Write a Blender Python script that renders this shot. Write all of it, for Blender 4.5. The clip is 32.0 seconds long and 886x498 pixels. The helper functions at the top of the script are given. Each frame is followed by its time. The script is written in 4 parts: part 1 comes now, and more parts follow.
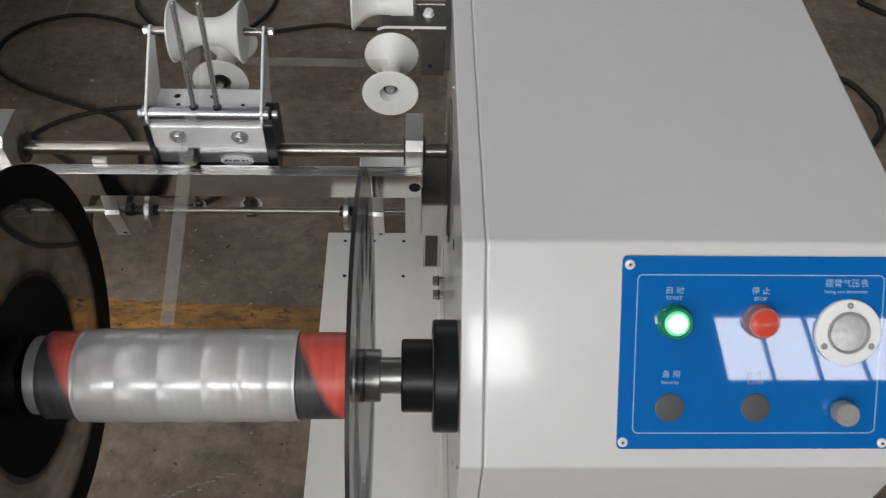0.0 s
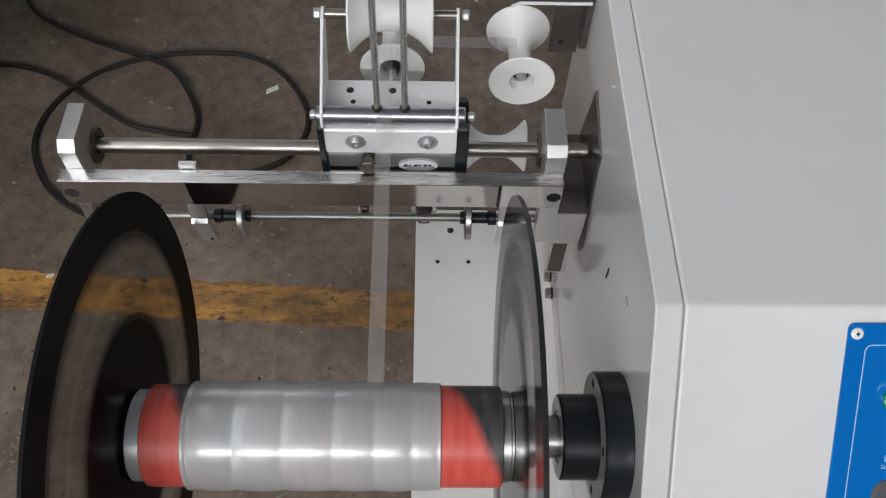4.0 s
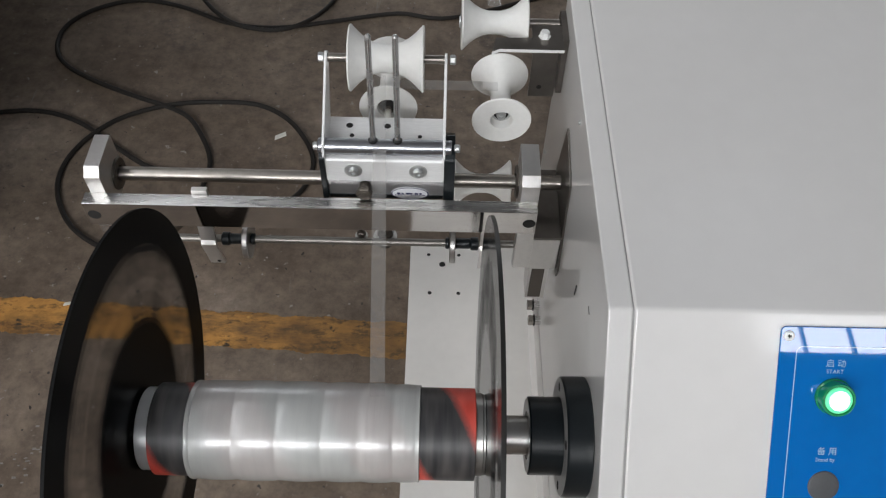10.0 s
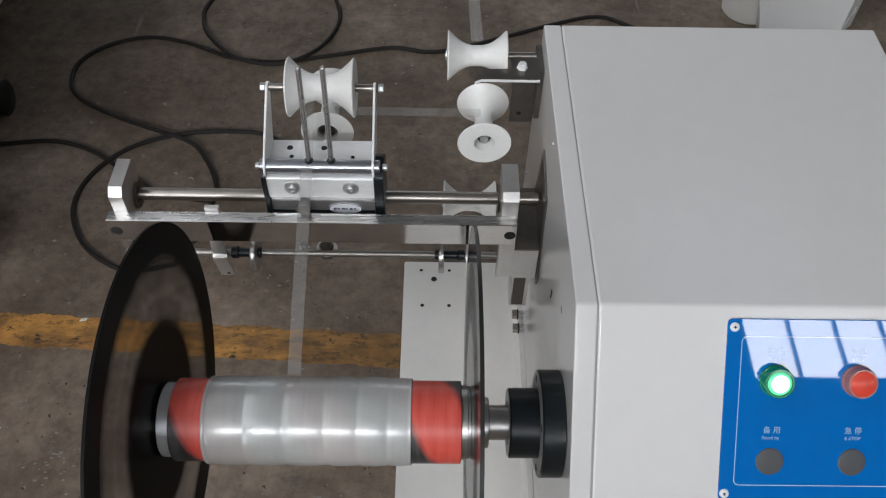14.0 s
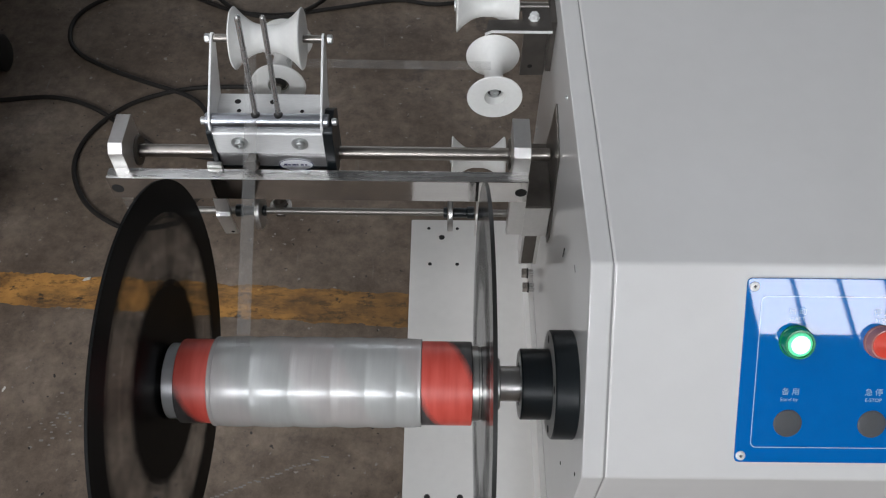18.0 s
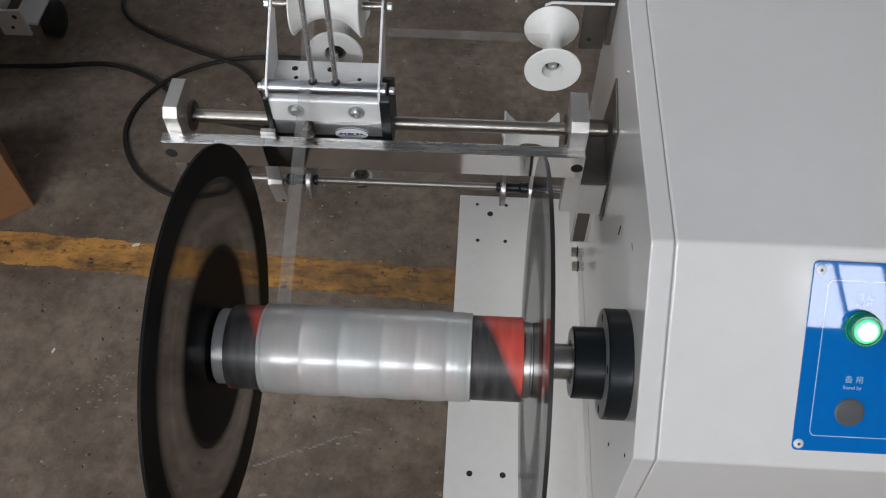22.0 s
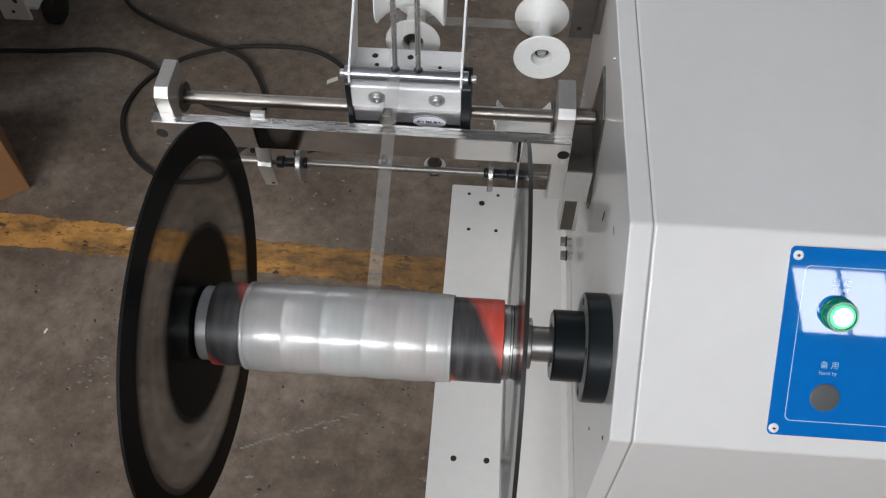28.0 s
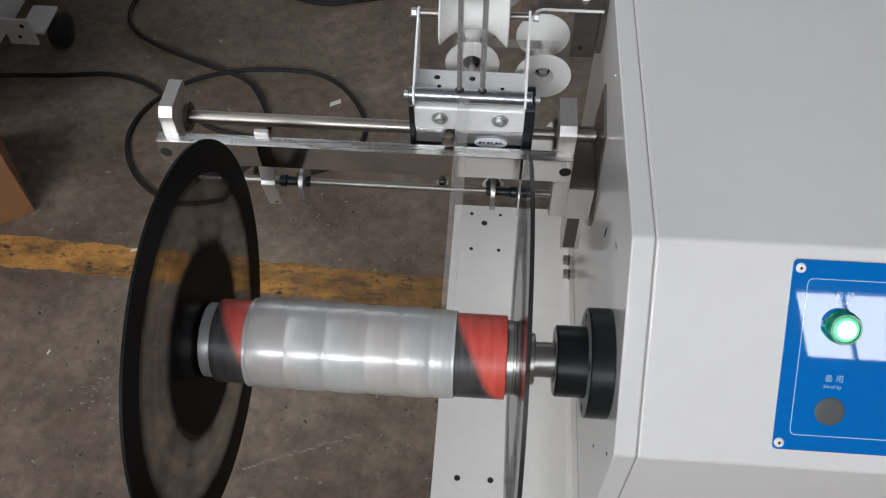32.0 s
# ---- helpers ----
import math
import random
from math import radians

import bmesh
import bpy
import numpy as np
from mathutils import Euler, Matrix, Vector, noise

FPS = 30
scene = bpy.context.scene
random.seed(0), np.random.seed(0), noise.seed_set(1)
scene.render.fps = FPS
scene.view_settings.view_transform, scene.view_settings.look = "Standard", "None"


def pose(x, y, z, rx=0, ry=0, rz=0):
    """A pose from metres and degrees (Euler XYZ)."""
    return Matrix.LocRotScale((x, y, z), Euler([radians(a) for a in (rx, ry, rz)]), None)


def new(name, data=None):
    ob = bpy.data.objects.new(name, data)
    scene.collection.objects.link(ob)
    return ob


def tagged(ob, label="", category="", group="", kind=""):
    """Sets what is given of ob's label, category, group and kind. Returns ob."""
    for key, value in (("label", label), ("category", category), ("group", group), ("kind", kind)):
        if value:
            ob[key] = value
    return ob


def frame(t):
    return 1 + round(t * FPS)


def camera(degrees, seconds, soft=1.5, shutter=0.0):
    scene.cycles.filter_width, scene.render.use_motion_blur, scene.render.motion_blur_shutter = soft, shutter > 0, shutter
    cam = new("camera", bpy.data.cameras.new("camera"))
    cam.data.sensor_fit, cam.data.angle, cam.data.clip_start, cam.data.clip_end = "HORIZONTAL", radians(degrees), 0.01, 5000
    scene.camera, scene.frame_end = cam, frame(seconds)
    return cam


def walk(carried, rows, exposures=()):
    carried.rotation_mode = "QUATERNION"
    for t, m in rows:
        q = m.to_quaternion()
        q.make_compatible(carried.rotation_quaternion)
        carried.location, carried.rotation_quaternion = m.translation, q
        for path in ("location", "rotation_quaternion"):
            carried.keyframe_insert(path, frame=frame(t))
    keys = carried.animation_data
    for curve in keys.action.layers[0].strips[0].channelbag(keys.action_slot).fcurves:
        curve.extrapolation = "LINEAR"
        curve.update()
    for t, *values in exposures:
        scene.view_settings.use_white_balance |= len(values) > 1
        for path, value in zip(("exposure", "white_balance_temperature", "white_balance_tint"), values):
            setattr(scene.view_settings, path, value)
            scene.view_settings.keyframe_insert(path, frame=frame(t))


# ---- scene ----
PATH = [
    (0, -0.0263, -0.4469, 1.0532, 39.730, -1.571, -0.879),
    (0.5, -0.0427, -0.4322, 1.0528, 39.723, -1.831, 1.661),
    (1, -0.0749, -0.4036, 1.0315, 37.941, -1.904, 3.388),
    (1.5, -0.1339, -0.3189, 1.0067, 35.359, -0.927, 0.950),
    (2, -0.1565, -0.2631, 0.9815, 31.398, -0.867, -2.502),
    (2.5, -0.1430, -0.2606, 0.9894, 30.697, -0.694, -2.490),
    (3, -0.1395, -0.2670, 0.9914, 31.317, -0.443, -1.426),
    (3.5, -0.1424, -0.2704, 1.0062, 32.109, -1.034, -0.655),
    (5.5, -0.1354, -0.3020, 1.0459, 33.618, -1.185, 0.330),
    (6, -0.1332, -0.3078, 1.0460, 33.867, -1.410, 0.238),
    (6.5, -0.1328, -0.3143, 1.0457, 33.882, -1.474, 0.206),
    (7, -0.1299, -0.3221, 1.0471, 33.993, -1.695, 0.147),
    (7.5, -0.1283, -0.3240, 1.0474, 34.264, -1.428, 0.367),
    (8, -0.1262, -0.3260, 1.0491, 34.607, -1.164, 0.551),
    (8.5, -0.1229, -0.3265, 1.0487, 34.595, -1.085, 0.622),
    (9, -0.1213, -0.3312, 1.0521, 35.147, -1.127, 0.686),
    (9.5, -0.1199, -0.3416, 1.0591, 36.057, -1.005, 0.806),
    (10, -0.1189, -0.3521, 1.0647, 36.831, -1.025, 0.748),
    (10.5, -0.1166, -0.3554, 1.0678, 37.494, -0.803, 0.950),
    (11, -0.1149, -0.3559, 1.0676, 37.715, -0.605, 1.124),
    (11.5, -0.1147, -0.3743, 1.0857, 38.087, -0.884, 0.924),
    (12, -0.1145, -0.4128, 1.1127, 38.802, -0.686, 1.036),
    (12.5, -0.1127, -0.4244, 1.1224, 39.571, -1.054, 0.687),
    (13, -0.1090, -0.4283, 1.1220, 39.184, -0.883, 0.590),
    (13.5, -0.1090, -0.4273, 1.1230, 38.963, -0.956, 0.294),
    (14, -0.1102, -0.4239, 1.1229, 38.899, -0.858, 0.246),
    (14.5, -0.1108, -0.4257, 1.1208, 38.437, -0.748, 0.422),
    (16.5, -0.1094, -0.4140, 1.1124, 36.859, -0.790, 0.196),
    (17, -0.1123, -0.4165, 1.1108, 36.972, -0.913, 0.129),
    (17.5, -0.1128, -0.4111, 1.1056, 36.406, -0.681, 0.239),
    (18, -0.1153, -0.4098, 1.1047, 36.089, -0.573, 0.352),
    (18.5, -0.1166, -0.4129, 1.1052, 36.107, -0.429, 0.452),
    (19, -0.1168, -0.4123, 1.1030, 35.530, -0.224, 0.759),
    (19.5, -0.1198, -0.4068, 1.0927, 34.704, -0.007, 1.230),
    (20, -0.1234, -0.4036, 1.0906, 34.533, 0.348, 2.099),
    (20.5, -0.1252, -0.4037, 1.0924, 34.814, 0.358, 2.366),
    (21, -0.1265, -0.4076, 1.0920, 34.932, 0.538, 2.826),
    (21.5, -0.1283, -0.4088, 1.0921, 35.136, 0.540, 3.101),
    (22, -0.1304, -0.4096, 1.0897, 34.848, 0.421, 3.247),
    (22.5, -0.1303, -0.4099, 1.0899, 34.861, 0.356, 3.441),
    (23, -0.1296, -0.4097, 1.0897, 34.830, 0.349, 3.722),
    (23.5, -0.1282, -0.4105, 1.0893, 34.997, 0.685, 4.236),
    (24, -0.1289, -0.4093, 1.0908, 35.046, 0.657, 4.441),
    (24.5, -0.1293, -0.4113, 1.0911, 35.252, 0.740, 4.681),
    (25, -0.1281, -0.4098, 1.0908, 35.165, 0.838, 4.826),
    (25.5, -0.1252, -0.4071, 1.0888, 34.873, 0.735, 4.762),
    (26, -0.1231, -0.4093, 1.0889, 34.675, 0.420, 4.567),
    (26.5, -0.1217, -0.4071, 1.0850, 34.182, 0.100, 4.309),
    (28.5, -0.1076, -0.4352, 1.0854, 35.573, 0.033, 4.239),
    (29, -0.1074, -0.4395, 1.0842, 36.178, -0.143, 3.967),
    (29.5, -0.1096, -0.4394, 1.0821, 35.912, -0.324, 3.650),
    (30, -0.1071, -0.4415, 1.0832, 36.610, -0.741, 3.322),
    (30.5, -0.1068, -0.4409, 1.0824, 36.961, -0.412, 3.543),
    (31, -0.1066, -0.4380, 1.0815, 36.988, -0.030, 3.840),
    (31.5, -0.1079, -0.4352, 1.0811, 36.973, 0.119, 3.975),
    (32, -0.1088, -0.4358, 1.0809, 36.664, 0.352, 4.213),
]
cam = camera(54.73, 32.0, 1.2, 0.45)
walk(cam, [(r[0], pose(*r[1:])) for r in PATH], exposures=[(0, -0.85, 6650, 10), (1, -0.79, 6500, 10), (2, -0.91, 6350, 10), (3, -0.67, 6350, 10), (6, -0.55, 6350, 10), (10, -0.61, 6450, 10), (13, -0.69, 6350, 10), (17, -0.73, 6250, 10), (24, -0.71, 6350, 10), (26, -0.59, 6400, 10), (29, -0.51, 6300, 10), (32, -0.59, 6300, 10)])

# ---- world, lights ----
world = bpy.data.worlds.new("hall_world")
scene.world = world
world.use_nodes = True
wn = world.node_tree
sky = wn.nodes.new("ShaderNodeTexSky")
sky.sky_type, sky.sun_disc = "NISHITA", False
sky.sun_elevation, sky.sun_rotation = radians(35), radians(200)
wn.links.new(sky.outputs[0], wn.nodes["Background"].inputs[0])
wn.nodes["Background"].inputs[1].default_value = 0.1
# bays of the window wall behind the camera (x from, x to) and the roof lights (x from, x to)
WALL_S, SILL, HEAD = -7.0, 4.13, 4.96
# the outermost bays are unseen, added only for more light
BAYS = [(-10.0, -7.5, HEAD), (-3.2, -0.95, 6.2), (-0.7, -0.25, 6.2), (0.42, 1.12, HEAD), (3.1, 5.06, HEAD), (6.6, 9.0, HEAD)]
# unseen door opening (x from, x to, height), added as a low light source
ADDED_DOOR = (-7.0, -3.0, 3.4)
WALL_N, SILL_N, HEAD_N = 9.0, 1.6, 3.4
BAYS_N = [(-3.5, -1.5, HEAD_N), (-0.9, 1.1, HEAD_N), (1.7, 3.7, HEAD_N)]
ROOF_LIGHTS = [(-4.2, -2.6), (1.8, 3.4)]
CEIL = 6.4
# unseen west opening, added to brighten the left faces of the machine
WALL_W, ADDED_WEST = -12.0, (-5.0, 3.0, 1.5, 4.0)


def window_lamp(name, m, w, h, watts, colour=(0.97, 0.985, 1.0)):
    lamp = new(name, bpy.data.lights.new(name, "AREA"))
    lamp.data.shape, lamp.data.size, lamp.data.size_y = "RECTANGLE", w, h
    lamp.data.energy, lamp.data.color = watts, colour
    lamp.matrix_world = m
    return lamp


S_W, N_W, R_W, D_W, W_W = 74.0, 46.0, (395.0, 24.0), 450.0, 570.0
for a, b, top in BAYS:
    window_lamp("window_light", pose((a + b) / 2, WALL_S - 0.12, (SILL + top) / 2, 90, 0, 0), b - a, top - SILL, S_W * (b - a) / 2 * (6.2 if -4 < a < 0 else 2.6 if a < 1 and a > 0 else 0.9))
for a, b, top in BAYS_N:
    window_lamp("window_light", pose((a + b) / 2, WALL_N + 0.12, (SILL_N + HEAD_N) / 2, -90, 0, 0), b - a, HEAD_N - SILL_N, N_W)
window_lamp("added_door_light", pose((ADDED_DOOR[0] + ADDED_DOOR[1]) / 2, WALL_S - 0.2, ADDED_DOOR[2] / 2, 90, 0, 0), ADDED_DOOR[1] - ADDED_DOOR[0], ADDED_DOOR[2], D_W)
# fill lamp in the added west opening
window_lamp("window_light", pose(WALL_W - 0.12, ADDED_WEST[0] / 2 + ADDED_WEST[1] / 2, ADDED_WEST[2] / 2 + ADDED_WEST[3] / 2, 90, 0, -90), ADDED_WEST[1] - ADDED_WEST[0], ADDED_WEST[3] - ADDED_WEST[2], W_W)
for (a, b), watts in zip(ROOF_LIGHTS, R_W):
    window_lamp("roof_light", pose((a + b) / 2, 0.0, CEIL + 0.1, 0, 0, 0), b - a, 11.0, watts)

# ---- materials ----


def nodes_of(name):
    m = bpy.data.materials.new(name)
    m.use_nodes = True
    return m, m.node_tree, m.node_tree.nodes["Principled BSDF"]


def material(name, colour, rough=0.5, metal=0.0, vary=0.12, scale=20.0, bump=0.0, bump_scale=200.0, alpha=1.0, coat=0.0, emit=0.0, spec=0.5, rough_vary=0.08, stretch=None, trans=0.0):
    """Base colour varied by noise at two scales, with fine relief."""
    m, t, p = nodes_of(name)
    co = t.nodes.new("ShaderNodeTexCoord")
    vec = co.outputs["Object"]
    if stretch:
        mp = t.nodes.new("ShaderNodeMapping")
        mp.inputs["Scale"].default_value = stretch
        t.links.new(vec, mp.inputs[0])
        vec = mp.outputs[0]
    n1, n2 = t.nodes.new("ShaderNodeTexNoise"), t.nodes.new("ShaderNodeTexNoise")
    for n, s in ((n1, scale), (n2, scale * 9)):
        n.inputs["Scale"].default_value, n.inputs["Detail"].default_value = s, 6
        t.links.new(vec, n.inputs["Vector"])
    add = t.nodes.new("ShaderNodeMath")
    add.operation = "ADD"
    t.links.new(n1.outputs[0], add.inputs[0])
    t.links.new(n2.outputs[0], add.inputs[1])
    ramp = t.nodes.new("ShaderNodeValToRGB")
    ramp.color_ramp.elements[0].position, ramp.color_ramp.elements[1].position = 0.3, 0.7
    half = t.nodes.new("ShaderNodeMath")
    half.operation, half.inputs[1].default_value = "MULTIPLY", 0.5
    t.links.new(add.outputs[0], half.inputs[0])
    t.links.new(half.outputs[0], ramp.inputs[0])
    ramp.color_ramp.elements[0].color = (*[c * (1 - vary) for c in colour], 1)
    ramp.color_ramp.elements[1].color = (*[min(1, c * (1 + vary * 0.6)) for c in colour], 1)
    t.links.new(ramp.outputs[0], p.inputs["Base Color"])
    p.inputs["Metallic"].default_value, p.inputs["Alpha"].default_value = metal, alpha
    p.inputs["Coat Weight"].default_value, p.inputs["Specular IOR Level"].default_value = coat, spec
    p.inputs["Transmission Weight"].default_value = trans
    rr = t.nodes.new("ShaderNodeMapRange")
    rr.inputs["To Min"].default_value, rr.inputs["To Max"].default_value = max(0.02, rough - rough_vary), rough + rough_vary
    t.links.new(n1.outputs[0], rr.inputs[0])
    t.links.new(rr.outputs[0], p.inputs["Roughness"])
    if bump:
        nb = t.nodes.new("ShaderNodeTexNoise")
        nb.inputs["Scale"].default_value, nb.inputs["Detail"].default_value = bump_scale, 4
        t.links.new(vec, nb.inputs["Vector"])
        bp = t.nodes.new("ShaderNodeBump")
        bp.inputs["Strength"].default_value, bp.inputs["Distance"].default_value = bump, 0.001
        t.links.new(nb.outputs[0], bp.inputs["Height"])
        t.links.new(bp.outputs[0], p.inputs["Normal"])
    if emit:
        p.inputs["Emission Color"].default_value, p.inputs["Emission Strength"].default_value = (*colour, 1), emit
    return m


PAINT = material("warm_white_powder_coat", (0.615, 0.600, 0.583), 0.30, vary=0.03, scale=5, bump=0.035, bump_scale=420, rough_vary=0.0, coat=0.55)
PAINT.node_tree.nodes["Principled BSDF"].inputs["Coat Roughness"].default_value = 0.085
PAINT_BASE = material("cream_white_paint", (0.695, 0.672, 0.640), 0.34, vary=0.05, scale=9, bump=0.08, bump_scale=300)
BLUE = material("blue_gloss_panel", (0.001, 0.128, 0.43), 0.016, vary=0.06, scale=8, rough_vary=0.006, spec=1.0)
WHITE_INK = material("white_print", (0.34, 0.52, 0.69), 0.03, vary=0.04, rough_vary=0.006, spec=1.0)
BLACK = material("black_machined_nylon", (0.0065, 0.0095, 0.0115), 0.34, vary=0.3, scale=60, rough_vary=0.05, spec=0.36)
DISC_BLACK = material("black_satin_disc", (0.004, 0.0038, 0.0036), 0.30, vary=0.4, scale=15, rough_vary=0.04, spec=0.022)
RIM_BLACK = material("black_disc_rim", (0.005, 0.005, 0.005), 0.45, vary=0.3, scale=40, spec=0.08)
# black rim lifted to grey; the base plate's reflection is in its colour
RIM_GREY = material("reflection_grey_rim", (0.016, 0.015, 0.014), 0.4, vary=0.3, scale=40, spec=0.25)
GLOSS_BLACK = material("black_gloss_disc", (0.006, 0.006, 0.006), 0.16, vary=0.4, scale=15, rough_vary=0.02, spec=0.10)
RUBBER = material("black_cable_rubber", (0.015, 0.0125, 0.0105), 0.6, vary=0.3, scale=40, spec=0.25)
STEEL = material("turned_steel", (0.66, 0.65, 0.62), 0.36, 1.0, vary=0.12, scale=30, stretch=(1, 14, 14))
CHROME = material("ground_steel_rod", (0.29, 0.265, 0.24), 0.34, 1.0, vary=0.08, scale=12, rough_vary=0.04, stretch=(12, 1, 1))
BRIGHT_ROD = material("bright_ground_rod", (0.36, 0.37, 0.40), 0.28, 1.0, vary=0.06, scale=12, rough_vary=0.03)
ALU = material("brushed_aluminium", (0.66, 0.65, 0.635), 0.27, 1.0, vary=0.16, scale=14, stretch=(1, 12, 12), bump=0.05, bump_scale=60, rough_vary=0.10)
ALU_BLOCK = material("machined_aluminium_block", (0.66, 0.645, 0.625), 0.30, 0.85, vary=0.08, scale=25, bump=0.05, bump_scale=90, rough_vary=0.05)
COLLAR = material("turned_collar_steel", (0.44, 0.43, 0.415), 0.33, 0.95, vary=0.05, scale=20, stretch=(6, 1, 1), rough_vary=0.03)
POLISHED = material("polished_collar_steel", (0.95, 0.95, 0.955), 0.31, 0.65, vary=0.10, scale=20, stretch=(4, 1, 1), rough_vary=0.05)
PIN = material("grey_ground_pin", (0.58, 0.57, 0.56), 0.26, 0.85, vary=0.1, scale=40)
DULL_ROD = material("dull_ground_rod", (0.24, 0.225, 0.205), 0.42, 0.85, vary=0.10, scale=12, stretch=(12, 1, 1))
LOCK = material("dull_brown_steel", (0.12, 0.105, 0.09), 0.42, 0.8, vary=0.2, scale=90)
SCREW = material("bright_zinc_screw", (0.82, 0.82, 0.80), 0.3, 0.2, vary=0.06, scale=90)
ALU_POLISHED = material("polished_aluminium", (0.58, 0.56, 0.54), 0.075, 1.0, vary=0.12, scale=18, stretch=(1, 10, 10), rough_vary=0.03)
DARK_STEEL = material("brown_stainless", (0.34, 0.31, 0.28), 0.24, 0.9, vary=0.2, scale=10, rough_vary=0.06)
CARRIAGE_ALU = material("dull_aluminium_carriage", (0.46, 0.46, 0.465), 0.30, 0.8, vary=0.14, scale=14, stretch=(1, 8, 8), bump=0.04, bump_scale=80)
PLATE_STEEL = material("dark_stainless_plate", (0.17, 0.155, 0.14), 0.3, 0.8, vary=0.2, scale=10, rough_vary=0.05)
BRACKET = material("white_anodised_bracket", (0.80, 0.795, 0.785), 0.32, 0.15, vary=0.10, scale=16, bump=0.06, bump_scale=80, stretch=(1, 3, 8), rough_vary=0.08)
NYLON = material("white_nylon", (0.74, 0.73, 0.70), 0.38, vary=0.06, scale=25, bump=0.04, stretch=(1, 1, 1))
ZINC = material("zinc_bolt", (0.56, 0.57, 0.565), 0.36, 0.8, vary=0.15, scale=200)
HOLE = material("dark_hole", (0.012, 0.011, 0.010), 0.8, vary=0.2)
PLUG = material("grey_hole_plug", (0.066, 0.068, 0.072), 0.45, vary=0.15, scale=90)
LENS_GREEN = material("green_bezel", (0.006, 0.22, 0.075), 0.18, vary=0.06, coat=0.4)
LENS_LIT = material("lit_green_lens", (0.16, 0.86, 0.45), 0.2, vary=0.02, emit=0.45)
LENS_CORE = material("lit_green_core", (0.86, 1.0, 0.92), 0.2, vary=0.02, emit=1.5)
LENS_RED = material("red_lens", (0.62, 0.055, 0.03), 0.28, vary=0.05, coat=0.3)
RED_RIM = material("pale_red_rim", (0.36, 0.15, 0.13), 0.25, vary=0.08, coat=0.3)
GAUGE_WHITE = material("white_gauge_ring", (0.80, 0.80, 0.79), 0.25, vary=0.03)
GAUGE_FACE = material("silver_gauge_face", (0.46, 0.46, 0.47), 0.22, 0.6, vary=0.45, scale=160, bump=0.3, bump_scale=120)
KNOB = material("grey_plastic_knob", (0.28, 0.27, 0.26), 0.42, vary=0.1, scale=80)
KNOB_DARK = material("dark_castor_plastic", (0.014, 0.0135, 0.013), 0.4, vary=0.2, scale=60)
STICKER = material("white_sticker", (0.78, 0.78, 0.80), 0.3, vary=0.04)
INK_BLUE = material("navy_ink", (0.03, 0.035, 0.10), 0.4)
CARDBOARD = material("brown_cardboard", (0.215, 0.100, 0.040), 0.75, vary=0.15, scale=10, bump=0.15, bump_scale=90, stretch=(1, 1, 6))
BIN = material("grey_white_plastic_tub", (0.78, 0.76, 0.72), 0.4, vary=0.05)
GREY_WALL = material("hall_wall_plaster", (0.25, 0.25, 0.24), 0.85, vary=0.12, scale=0.7, bump=0.1, bump_scale=30)
ROOF = material("hall_roof_sheet", (0.24, 0.24, 0.24), 0.6, vary=0.15, scale=0.6)
FRAME_DARK = material("grey_window_frame", (0.10, 0.11, 0.12), 0.4, vary=0.1)
SCRAP = material("white_paper_scrap", (0.66, 0.64, 0.58), 0.7, vary=0.15, scale=60)
CHALK = material("chalk_scratch", (0.22, 0.205, 0.19), 0.9, vary=0.3, scale=90)
BEIGE = material("brown_plastic_block", (0.095, 0.078, 0.062), 0.45, vary=0.1, scale=40)


def film_material(name, colour, alpha, rough):
    m = material(name, colour, rough, vary=0.10, scale=14, alpha=alpha, coat=0.5, bump=0.10, bump_scale=60, stretch=(3, 0.4, 0.4))
    return m


FILM_ROLL = material("wound_clear_film", (0.470, 0.472, 0.453), 0.36, 0.04, vary=0.16, scale=5, alpha=0.80, bump=0.32, bump_scale=7, stretch=(4, 1.6, 1.6), rough_vary=0.06, spec=1.0, coat=0.8)
FILM_ROLL.node_tree.nodes["Principled BSDF"].inputs["Coat IOR"].default_value = 1.7
FILM_ROLL.node_tree.nodes["Principled BSDF"].inputs["Coat Roughness"].default_value = 0.20
film_nodes = FILM_ROLL.node_tree
ridge_at, ridge_map, ridge_noise, ridge_bump = [film_nodes.nodes.new("ShaderNode" + k) for k in ("TexCoord", "Mapping", "TexNoise", "Bump")]
ridge_map.inputs["Scale"].default_value = (90, 5, 5)
ridge_noise.inputs["Scale"].default_value, ridge_noise.inputs["Detail"].default_value = 3, 3
ridge_bump.inputs["Strength"].default_value, ridge_bump.inputs["Distance"].default_value = 0.36, 0.0008
film_nodes.links.new(ridge_at.outputs["Object"], ridge_map.inputs[0])
film_nodes.links.new(ridge_map.outputs[0], ridge_noise.inputs["Vector"])
film_nodes.links.new(ridge_noise.outputs[0], ridge_bump.inputs["Height"])
for node in film_nodes.nodes:
    if node.type == "BUMP" and node != ridge_bump:
        film_nodes.links.new(ridge_bump.outputs[0], node.inputs["Normal"])
FILM_ON_ROLL = film_material("clear_film_lying_on_the_roll", (0.46, 0.45, 0.43), 0.04, 0.3)
FILM_THIN = film_material("clear_film_upper_run", (0.46, 0.45, 0.43), 0.07, 0.2)
FILM = film_material("clear_film_strip", (0.46, 0.45, 0.43), 0.15, 0.22)


